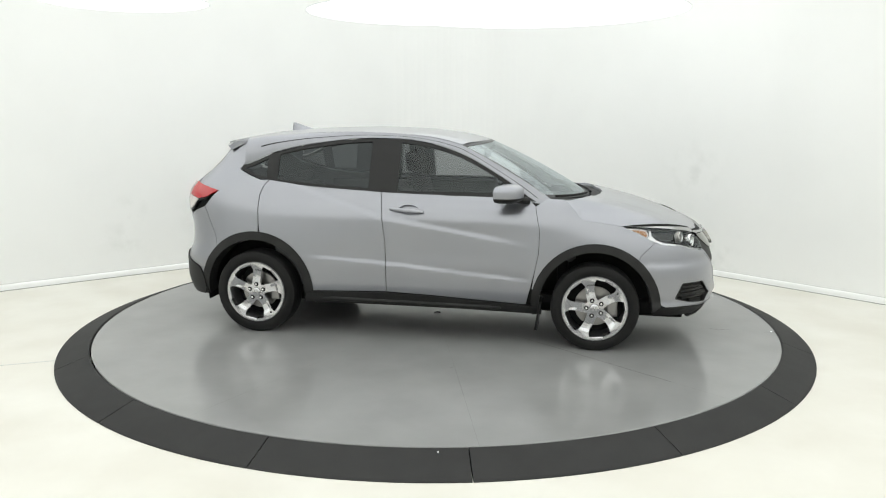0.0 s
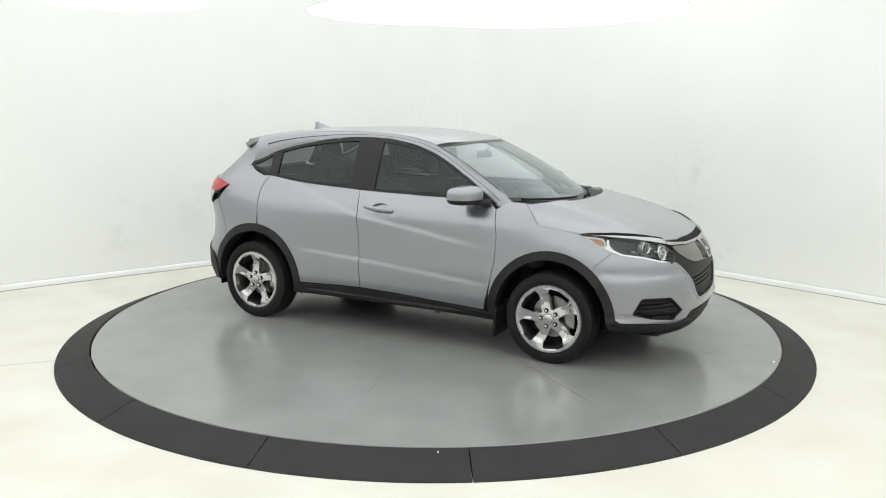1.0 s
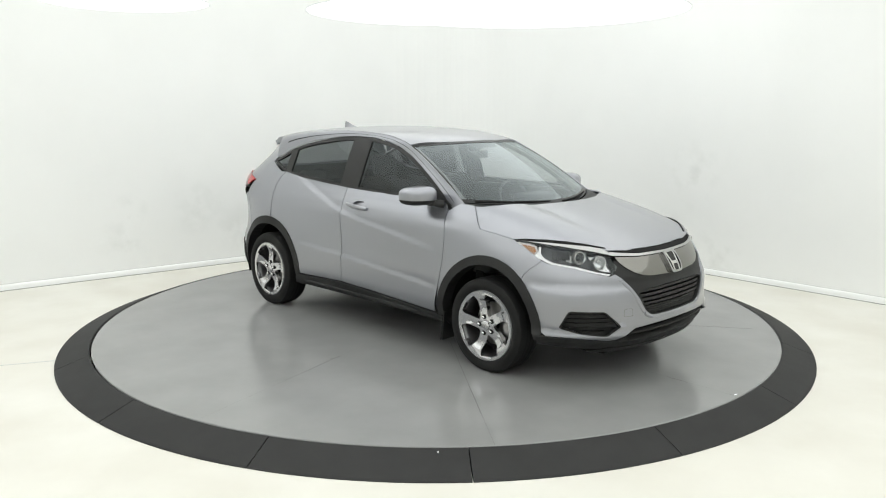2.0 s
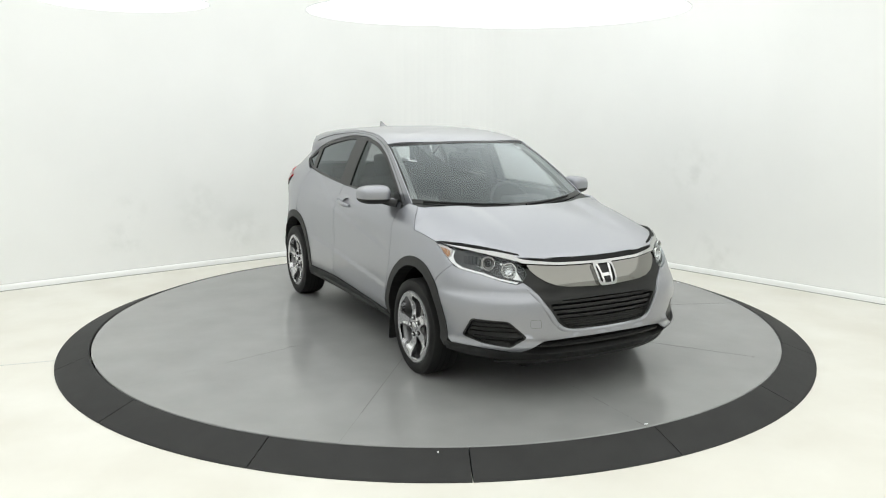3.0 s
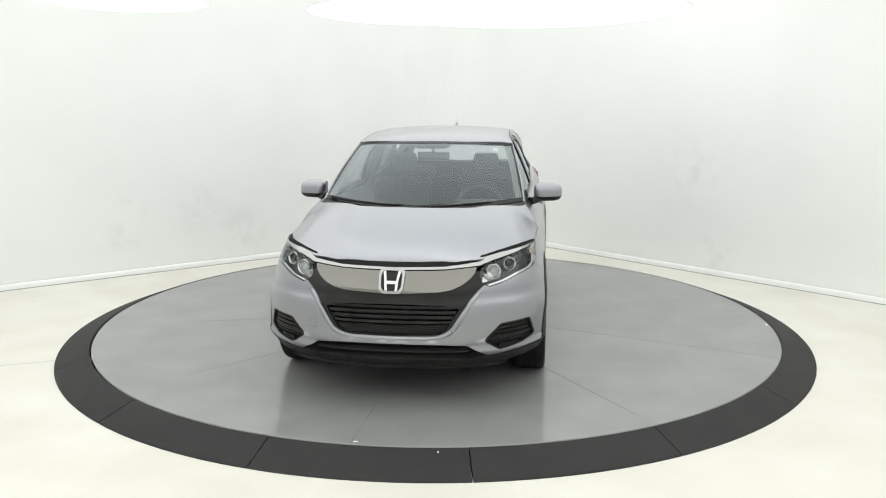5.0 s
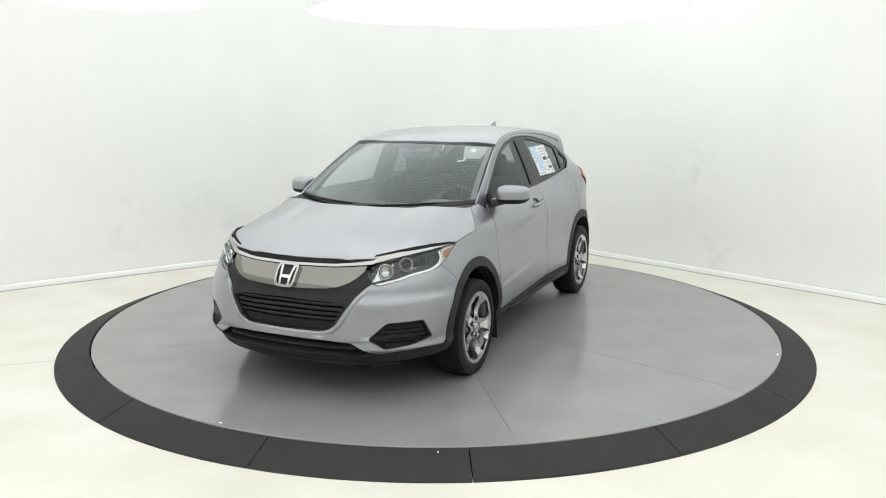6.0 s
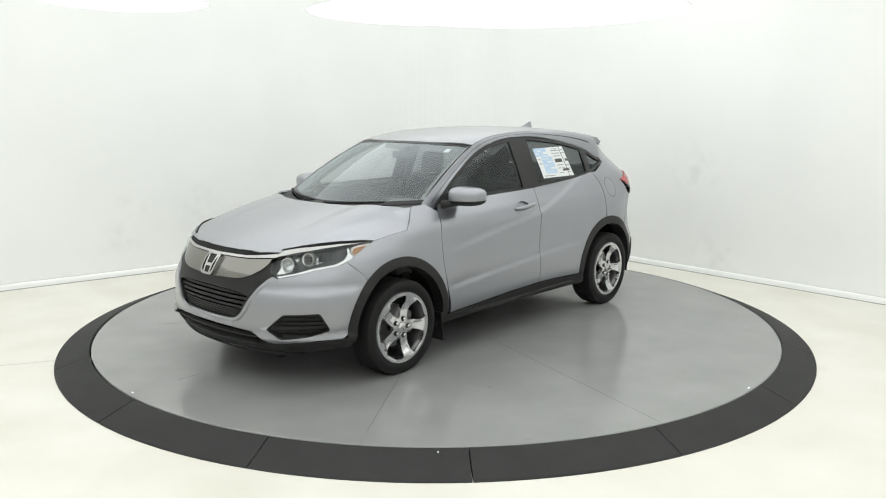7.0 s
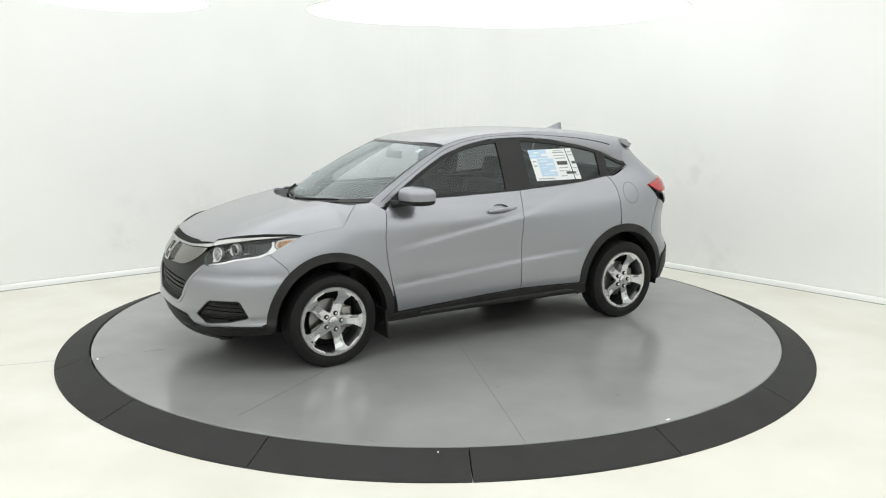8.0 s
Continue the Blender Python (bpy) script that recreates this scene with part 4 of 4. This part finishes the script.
def build_headlamp(car, side):
    low = [X(1.60, 0.852), X(1.683, 0.812), X(1.77, 0.782), Y(0.723, 0.764), Y(0.64, 0.735), Y(0.562, 0.717)]
    inner = [Y(0.53, 0.735), Y(0.495, 0.770)]
    high = [Y(0.505, 0.81), Y(0.53, 0.838), Y(0.58, 0.856), Y(0.64, 0.870), X(1.80, 0.888), X(1.68, 0.900), X(1.58, 0.906), X(1.490, 0.906)]
    lamp = sheet("headlamp", low + inner + high, body, LAMPBACK, car, side=side, off=-0.06, thick=0, label="clear headlamp with chrome strips and amber reflector")
    # bright light guide along the foot and up the outer end
    sheet("lamp_inner", [X(1.672, 0.880), X(1.70, 0.835), X(1.77, 0.803), Y(0.71, 0.784), Y(0.63, 0.755), Y(0.55, 0.736), Y(0.515, 0.775), Y(0.54, 0.836), Y(0.64, 0.864), X(1.79, 0.880)], body, LAMPBACK, lamp, side=side, off=-0.058, thick=0, step=0.03, label="dark silvered lamp lining")
    guide = [X(1.655, 0.833), X(1.683, 0.818), X(1.77, 0.788), Y(0.723, 0.770), Y(0.64, 0.741), Y(0.562, 0.723), Y(0.55, 0.731), Y(0.63, 0.749), Y(0.71, 0.779), X(1.785, 0.797), X(1.725, 0.819), X(1.690, 0.850), X(1.682, 0.885), X(1.666, 0.885), X(1.674, 0.855)]
    sheet("light_guide", guide, body, CHROME, lamp, side=side, off=-0.012, thick=0.02, label="bright chrome light guide")
    sheet("amber_reflector", [X(1.545, 0.890), X(1.605, 0.860), X(1.648, 0.841), X(1.658, 0.860), X(1.640, 0.880), X(1.60, 0.887)], body, AMBER, lamp, side=side, off=-0.008, thick=0.02, label="amber side reflector")
    sheet("amber_surround", [X(1.505, 0.902), X(1.60, 0.855), X(1.652, 0.834), X(1.668, 0.858), X(1.65, 0.889), X(1.60, 0.899)], body, WHITELENS, lamp, side=side, off=-0.012, thick=0.02)
    # brow: dark strip and chrome blade over the lamp
    brow = [X(1.490, 0.908), X(1.58, 0.908), X(1.68, 0.902), X(1.80, 0.890), Y(0.64, 0.872), Y(0.58, 0.858), Y(0.53, 0.842)]
    sheet("lamp_blade", brow + [Y(0.50, 0.852), Y(0.535, 0.876), Y(0.60, 0.890), Y(0.68, 0.901), X(1.72, 0.910)], body, BLADE, lamp, side=side, off=0.004, thick=0.02, label="silver blade over the lamp")
    sheet("lamp_brow", [X(1.47, 0.912), X(1.72, 0.912), Y(0.68, 0.903), Y(0.60, 0.892), Y(0.535, 0.878), Y(0.49, 0.866), Y(0.50, 0.885), Y(0.535, 0.893), Y(0.60, 0.909), Y(0.68, 0.924), X(1.70, 0.931), X(1.56, 0.925)], body, MATTBLACK, lamp, side=side, off=-0.005, thick=0.02)
    for y, z, r, mat in ((0.655, 0.822, 0.034, STEEL), (0.565, 0.788, 0.040, CHROME)):
        c = on_nose(y, z, -0.05)
        bowl = part("projector" if r < 0.036 else "reflector_bowl", lathe([(1e-4, -0.012), (r * 0.5, -0.008), (r * 0.8, 0.004), (r * 0.95, 0.022), (r, 0.03), (r + 0.006, 0.030), (r + 0.009, 0.0)], 28, "x"), mat, lamp, smooth=True)
        bowl.location = (c.x, side * c.y, c.z)
        bowl.rotation_euler = (0, radians(-8), side * radians(25))
        ringp = part("lamp_ring", lathe([(r - 0.003, 0.028), (r + 0.001, 0.034), (r + 0.004, 0.034), (r + 0.006, 0.028), (r + 0.006, 0.01)], 28, "x"), CHROME, lamp, smooth=True)
        ringp.location, ringp.rotation_euler = bowl.location, bowl.rotation_euler
        ball = part("lamp_lens", lathe([(1e-4, r * 0.62), (r * 0.3, r * 0.57), (r * 0.5, r * 0.40), (r * 0.6, r * 0.1)], 20, "x"), LENS if r > 0.036 else GLOSSBLACK, lamp, smooth=True)
        ball.location, ball.rotation_euler = bowl.location, bowl.rotation_euler
    sheet('reflector_panel', [Y(0.525, 0.750), Y(0.60, 0.765), Y(0.612, 0.850), Y(0.545, 0.836)], body, CHROME, lamp, side=side, off=-0.045, thick=0.01, step=0.03)
    sheet('reflector_panel', [Y(0.69, 0.800), Y(0.735, 0.820), Y(0.74, 0.868), Y(0.70, 0.868)], body, BLADE, lamp, side=side, off=-0.045, thick=0.01, step=0.03)
    for k in range(4):
        y = 0.70 + 0.016 * k
        c = on_nose(y, 0.835, -0.045)
        f = part("lamp_fin", box(-0.02, 0.02, -0.003, 0.003, -0.026, 0.026), LAMPBACK, lamp)
        f.location = (c.x, side * c.y, c.z)
    g = sheet("lamp_cover", low + inner + high, body, LENS, lamp, side=side, off=0.0, thick=0)
    g.visible_shadow = False


def build_grille(car):
    gr = sheet("grille", both([(0.0, 0.435), (0.296, 0.447), (0.348, 0.489), (0.40, 0.57), (0.455, 0.652), (0.52, 0.728), (0.50, 0.77), (0.0, 0.80)][::1]), nose, MATTBLACK, car, off=-0.075, thick=0, label="black plastic slatted grille")
    # frame: dark border with the opening
    outer = both([(0.0, 0.438), (0.15, 0.440), (0.294, 0.450), (0.345, 0.490), (0.397, 0.572), (0.452, 0.655), (0.492, 0.70), (0.530, 0.728), (0.503, 0.772), (0.497, 0.805), (0.30, 0.80), (0.0, 0.795)])
    hole = both([(0.0, 0.446), (0.285, 0.456), (0.328, 0.490), (0.362, 0.545), (0.395, 0.600), (0.31, 0.624), (0.0, 0.630)])
    sheet("grille_frame", outer, nose, PLASTIC, gr, holes=[hole], off=-0.006, thick=0.07, step=0.04)
    for z, h, y in ((0.611, 0.015, 0.382), (0.582, 0.018, 0.375), (0.552, 0.018, 0.360), (0.523, 0.015, 0.343)):
        sheet("grille_slat", [(-y, z - h / 2), (y, z - h / 2), (y + 0.008, z + h / 2), (-y - 0.008, z + h / 2)], nose, PLASTIC, gr, off=-0.020, thick=0.03, step=0.05)
    # fine mesh field under the slats: a plate with thin ribs
    sheet("grille_mesh", both([(0.0, 0.447), (0.282, 0.457), (0.320, 0.486), (0.335, 0.508), (0.0, 0.503)]), nose, GRILLEBLACK, gr, off=-0.026, thick=0.02, step=0.05)
    for k in range(3):
        z, y = 0.459 + 0.014 * k, 0.272 + 0.017 * k
        sheet("mesh_rib", [(-y, z), (y, z), (y, z + 0.006), (-y, z + 0.006)], nose, PLASTIC, gr, off=-0.021, thick=0.006, step=0.06)
    # dark satin chrome band and its bright upper blade
    band = both([(0.0, 0.690), (0.1, 0.690), (0.27, 0.697), (0.34, 0.708), (0.40, 0.731), (0.445, 0.762), (0.472, 0.793), (0.480, 0.824), (0.30, 0.812), (0.0, 0.806)])
    sheet("chrome_band", band, nose, SATIN, gr, off=0.002, thick=0.03, step=0.03, label="dark mirror chrome band")
    blade = both([(0.0, 0.808), (0.30, 0.814), (0.50, 0.829), (0.53, 0.842), (0.50, 0.850), (0.42, 0.839), (0.30, 0.827), (0.0, 0.820)])
    sheet("chrome_blade", blade, nose, BLADE, gr, off=0.010, thick=0.03, step=0.03, label="satin silver upper blade")
    sheet('hood_seal', both([(0.0, 0.822), (0.36, 0.830), (0.50, 0.850), (0.50, 0.872), (0.36, 0.862), (0.0, 0.856)]), nose, MATTBLACK, gr, off=-0.006, thick=0.02, step=0.05)
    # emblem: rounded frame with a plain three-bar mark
    c = 0.750

    def sq(w0, w1, h):
        return rounded([(-w0, c - h), (w0, c - h), (w1, c + h), (-w1, c + h)], 0.03)
    em = sheet("emblem", sq(0.068, 0.076, 0.062), nose, EMBLEM, gr, holes=[sq(0.056, 0.063, 0.050)], off=0.022, thick=0.02, step=0.02, label="chrome maker's emblem")
    sheet("emblem_field", sq(0.066, 0.074, 0.060), nose, GLOSSBLACK, em, off=0.010, thick=0.01, step=0.02)
    for s in (1, -1):
        sheet("emblem_bar", [(s * 0.021, c - 0.050), (s * 0.036, c - 0.050), (s * 0.041, c), (s * 0.052, c + 0.050), (s * 0.036, c + 0.050), (s * 0.027, c)], nose, CHROME, em, off=0.020, thick=0.012, step=0.02)
    sheet("emblem_cross", [(-0.030, c - 0.016), (0.030, c - 0.016), (0.032, c), (-0.032, c)], nose, CHROME, em, off=0.019, thick=0.012, step=0.02)
    # the raised painted lip round the grille
    lip = [(0.0, 0.424), (0.15, 0.426), (0.26, 0.431), (0.322, 0.452), (0.366, 0.490), (0.415, 0.566), (0.468, 0.645), (0.508, 0.69), (0.545, 0.712)]
    lip = [(-y, z) for y, z in lip[:0:-1]] + lip
    pts = [on_nose(y, z, -0.015) for y, z in lip]
    fine = []
    for i in range(len(pts) - 1):
        a, b, cc, d = pts[max(i - 1, 0)], pts[i], pts[i + 1], pts[min(i + 2, len(pts) - 1)]
        fine += [0.5 * (2 * b + (cc - a) * f + (2 * a - 5 * b + 4 * cc - d) * f * f + (3 * b - a - 3 * cc + d) * f ** 3) for f in (0.0, 0.2, 0.4, 0.6, 0.8)]
    fine.append(pts[-1])
    n = len(fine) - 1
    part("bumper_lip", tube(fine, [0.019 * min(1, 0.4 + 5 * min(k, n - k) / n) for k in range(n + 1)], 20), PAINT, car, smooth=True)
    # lower intake
    ink = sheet("lower_intake", both([(0.0, 0.270), (0.45, 0.27), (0.60, 0.27), (0.60, 0.36), (0.48, 0.41), (0.0, 0.42)]), nose, MATTBLACK, car, off=-0.06, thick=0, label="black lower air intake")
    sheet("intake_slat", [(-0.46, 0.338), (0.46, 0.338), (0.45, 0.352), (-0.45, 0.352)], nose, PLASTIC, ink, off=-0.03, thick=0.02, step=0.05)
    lipm = sheet("apron_lip", both([(0.0, 0.236), (0.4, 0.234), (0.62, 0.232), (0.66, 0.245), (0.55, 0.262), (0.42, 0.258), (0.0, 0.262)]), nose, PLASTIC, car, off=0.010, thick=0.03, step=0.05)
    # towing eye cover
    t = rounded([(-0.45, 0.465), (-0.515, 0.465), (-0.515, 0.515), (-0.455, 0.515)], 0.012)
    m = np.mean(t, 0)
    sheet("tow_cover_gap", t, nose, SEAM, car, holes=[[tuple(m + (np.array(p) - m) * 0.94) for p in t]], off=0.0008, thick=0)


def build_mirror(car, side):
    root = new("door_mirror")
    root.parent = car
    tagged(root, "silver door mirror with black base")
    def shell(z0, z1, mat, name, grow=0.0):
        bm = bmesh.new()
        bmesh.ops.create_uvsphere(bm, u_segments=36, v_segments=24, radius=1)
        for v in bm.verts:
            p = v.co.copy()
            e = lambda q, k: math.copysign(abs(q) ** k, q)
            x, y, z = e(p.x, 0.75), e(p.y, 0.60), e(p.z, 0.62)
            taper = 1.0 - 0.12 * (y + 1) * 0.5
            x = max(x, -0.55) * (0.105 + grow) + 0.660 - 0.035 * y
            v.co = Vector((x, (0.893 + y * (0.104 + grow)) * side, 1.132 + z * (0.071 + grow) * taper - 0.004 * y))
        if z0 is not None:
            bmesh.ops.bisect_plane(bm, geom=bm.verts[:] + bm.edges[:] + bm.faces[:], plane_co=(0, 0, z0), plane_no=(0, 0, -1), clear_outer=True)
        if z1 is not None:
            bmesh.ops.bisect_plane(bm, geom=bm.verts[:] + bm.edges[:] + bm.faces[:], plane_co=(0, 0, z1), plane_no=(0, 0, 1), clear_outer=True)
        return part(name, bm, mat, root, smooth=True)
    shell(1.106, None, PAINT, "mirror_cap")
    shell(None, 1.107, PLASTIC, "mirror_base", -0.001)
    part("mirror_glass", box(0.600, 0.606, side * 0.80 if side > 0 else -0.965, side * 0.965 if side > 0 else -0.80, 1.09, 1.185, 0.002), CHROME, root)
    part("mirror_arm", tube([(0.80, side * 0.765, 1.075), (0.76, side * 0.80, 1.080), (0.70, side * 0.85, 1.090)], [0.030, 0.026, 0.022], 12), PLASTIC, root, smooth=True)
    sheet("mirror_foot", rounded([(0.862, 1.062), (0.80, 1.082), (0.69, 1.100), (0.70, 1.150), (0.745, 1.132)], 0.01), glassside, PLASTIC, root, side=side, off=0.010, thick=0.02, step=0.03)


def build_handle(door, side):
    """A grip bar over a shallow cup on the front door."""
    rows = []
    bm = bmesh.new()
    for f in np.linspace(0, 1, 15):
        x = -0.228 + 0.262 * f
        z = 0.998 - 0.020 * f
        y0 = float(body(np.array([X(x, z)[0]]), np.array([z]))[1][0])
        rise = 0.010 + 0.022 * math.sin(math.pi * min(max(f, 0.0), 1.0)) ** 0.6
        hh = 0.017 * (0.35 + 0.65 * math.sin(math.pi * (0.04 + 0.92 * f)) ** 0.5)
        rows.append([bm.verts.new((x, side * (y0 + rise + 0.010 * math.cos(a)), z + hh * math.sin(a))) for a in np.linspace(0, 2 * math.pi, 13)[:-1]])
    for a, b in zip(rows, rows[1:]):
        for k in range(12):
            j = (k + 1) % 12
            bm.faces.new((a[k], a[j], b[j], b[k]))
    bm.faces.new(rows[0])
    bm.faces.new(rows[-1][::-1])
    part("door_handle", bm, PAINT, door, smooth=True)


# ---- cabin ----
def build_seat(car, y):
    seat = new("front_seat")
    seat.parent = car
    seat.location = (0, y, 0)
    def slab(name, x0, x1, w, z0, z1, lean, bevel):
        bm = box(x0, x1, -w, w, z0, z1, bevel, 5)
        for v in bm.verts:
            v.co.x -= (v.co.z - z0) * lean
        return part(name, bm, CABIN, seat, smooth=True)
    slab("seat_cushion", -0.05, 0.48, 0.25, 0.52, 0.70, 0.0, 0.06)
    slab("backrest", -0.22, -0.06, 0.245, 0.62, 1.15, 0.30, 0.06)
    slab("headrest", -0.36, -0.26, 0.108, 1.18, 1.36, 0.15, 0.05)
    for s in (-0.05, 0.05):
        part("headrest_post", tube([(-0.38, s, 1.18), (-0.36, s, 1.27)], 0.006, 6), CHROME, seat)


def build_cabin(car):
    for y in (0.36, -0.36):
        build_seat(car, y)
    bench = new("rear_seat")
    bench.parent = car
    bm = box(-1.25, -0.72, -0.62, 0.62, 0.52, 0.70, 0.06, 3)
    part("seat_cushion", bm, CABIN, bench, smooth=True)
    bm = box(-1.28, -1.12, -0.62, 0.62, 0.62, 1.08, 0.06, 3)
    for v in bm.verts:
        v.co.x -= (v.co.z - 0.62) * 0.25
    part("backrest", bm, CABIN, bench, smooth=True)
    for y in (-0.36, 0.36):
        part("headrest", box(-1.38, -1.29, y - 0.13, y + 0.13, 1.08, 1.18, 0.04, 3), CABIN, bench, smooth=True)
    # dashboard with its hood, wheel and inner mirror
    bm = box(0.62, 1.16, -0.69, 0.69, 0.60, 1.02, 0.07, 3)
    for v in bm.verts:
        if v.co.z > 0.8:
            v.co.x += 0.05
            v.co.z += 0.02 - 0.05 * abs(v.co.y)
    dash = part("dashboard", bm, CABIN_TRIM, car, "dark grey moulded dashboard", smooth=True)
    part("gauge_hood", box(0.60, 0.80, 0.20, 0.54, 0.96, 1.07, 0.04, 3), CABIN_TRIM, dash, smooth=True)
    wheel = new("steering_wheel")
    wheel.parent = car
    wheel.location = (0.50, 0.37, 0.98)
    wheel.rotation_euler = (0, radians(-25), 0)
    part("wheel_rim", tube([(0, 0.18 * math.cos(a), 0.18 * math.sin(a)) for a in np.linspace(0, 2 * math.pi, 33)], 0.015, 8), CABIN_TRIM, wheel, smooth=True)
    part("wheel_boss", box(-0.01, 0.05, -0.09, 0.09, -0.07, 0.06, 0.03), CABIN_TRIM, wheel, smooth=True)
    for a in (0.0, math.pi, -math.pi / 2):
        part("wheel_spoke", tube([(0, 0.05 * math.cos(a), 0.05 * math.sin(a)), (0, 0.175 * math.cos(a), 0.175 * math.sin(a))], 0.012, 6), CABIN_TRIM, wheel)
    part("inner_mirror", box(0.38, 0.41, -0.125, 0.125, 1.345, 1.405, 0.015, 3), CABIN_TRIM, car, smooth=True)
    part("mirror_stem", tube([(0.41, 0, 1.40), (0.46, 0, 1.45)], 0.012, 8), CABIN_TRIM, car)
    hl = [(0.36, 0.0), (0.33, 0.35), (0.25, 0.53), (-0.3, 0.55), (-1.2, 0.52), (-1.55, 0.48), (-1.58, 0.0)]
    sheet("headliner", hl + [(x, -y) for x, y in hl[-2:0:-1]], roof, LINER, car, off=-0.035, thick=0, step=0.1, out=(0, 0, 1))
    # sun visor band across the head of the windscreen
    sheet("screen_sensor_shade", rounded([(-0.16, 0.95), (-0.11, 0.86), (0.11, 0.86), (0.16, 0.95)], 0.02), screen, MATTBLACK, car, off=-0.004, thick=0, step=0.05, out=(1, 0, 1))
    sheet("screen_sticker", [(0.47, 0.83), (0.51, 0.83), (0.50, 0.90), (0.465, 0.90)], screen, PAPER, car, off=-0.003, thick=0, step=0.05, out=(1, 0, 1))
    part("cabin_floor", box(-1.7, 1.0, -0.7, 0.7, 0.30, 0.36), CABIN, car)
    for s in (1, -1):
        # inner trim of pillars and doors
        part("door_trim", box(-1.2, 0.75, s * 0.71 - 0.02, s * 0.71 + 0.02, 0.36, 1.08, 0.015), CABIN_TRIM, car)
        part("centre_pillar_trim", tube([(-0.30, s * 0.70, 1.06), (-0.30, s * 0.545, 1.47)], 0.045, 8), CABIN_TRIM, car, smooth=True)


def build_sticker():
    """A price sheet stuck on the inside of the rear side window."""
    sheet_ = lambda nm, o, mt, off, par: sheet(nm, o, glassside, mt, par, off=off, thick=0, step=0.1)
    a, b, c, d = (-0.478, 1.418), (-0.915, 1.424), (-0.962, 1.178), (-0.505, 1.178)

    def at(u, v):
        return tuple((1 - u) * (1 - v) * np.array(a) + u * (1 - v) * np.array(b) + u * v * np.array(c) + (1 - u) * v * np.array(d))

    def quad(u0, u1, v0, v1):
        return [at(u0, v0), at(u1, v0), at(u1, v1), at(u0, v1)]
    st = sheet_("window_sticker", quad(0, 1, 0, 1), PAPER, -0.0105, CAR)
    tagged(st, "white and blue printed price sheet on the window")
    for k, (u0, u1, v0, v1, m) in enumerate(((0.0, 0.40, 0.0, 0.28, BLUE), (0.14, 0.50, 0.30, 0.86, BLUE), (0.56, 0.80, 0.40, 0.52, INK), (0.70, 0.92, 0.74, 0.82, INK), (0.845, 0.865, 0.0, 1.0, INK), (0.90, 1.0, 0.42, 0.50, INK),
                                              (0.54, 0.80, 0.10, 0.14, GREYINK), (0.54, 0.80, 0.20, 0.23, GREYINK), (0.54, 0.80, 0.29, 0.32, GREYINK), (0.56, 0.78, 0.60, 0.63, GREYINK), (0.56, 0.66, 0.70, 0.73, GREYINK), (0.04, 0.40, 0.92, 0.95, GREYINK),
                                              (0.88, 0.98, 0.10, 0.13, GREYINK), (0.88, 0.98, 0.20, 0.23, GREYINK), (0.88, 0.98, 0.62, 0.65, GREYINK), (0.03, 0.11, 0.36, 0.40, GREYINK), (0.03, 0.11, 0.50, 0.54, GREYINK), (0.18, 0.36, 0.36, 0.39, PAPER), (0.30, 0.47, 0.46, 0.50, PAPER), (0.16, 0.30, 0.58, 0.60, PAPER), (0.34, 0.50, 0.66, 0.72, PAPER), (0.18, 0.42, 0.78, 0.80, PAPER),
                                              (0.10, 0.22, 0.08, 0.12, PAPER), (0.26, 0.40, 0.14, 0.22, PAPER), (0.02, 0.14, 0.18, 0.21, PAPER), (0.56, 0.78, 0.05, 0.07, GREYINK), (0.68, 0.80, 0.70, 0.72, GREYINK), (0.56, 0.70, 0.86, 0.89, GREYINK), (0.88, 0.97, 0.74, 0.76, GREYINK), (0.88, 0.97, 0.86, 0.88, GREYINK))):
        sheet_("print_bar", quad(u0, u1, v0, v1), m, -0.0098 + 0.00004 * k, st)


for s_ in (1, -1):
    build_headlamp(CAR, s_)
    build_mirror(CAR, s_)
    build_handle(DOORS[s_], s_)
build_grille(CAR)
build_cabin(CAR)
build_sticker()


def motions():
    times = [0.5 * k for k in range(17)]
    walk(TABLE, [(t, pose(0, 0, 0, 0, 0, turn(t))) for t in times])
    walk(CAR, [(t, pose(0, 0, 0, 0, 0, turn(t)) @ pose(0.025, 0.026, 0)) for t in times])


motions()
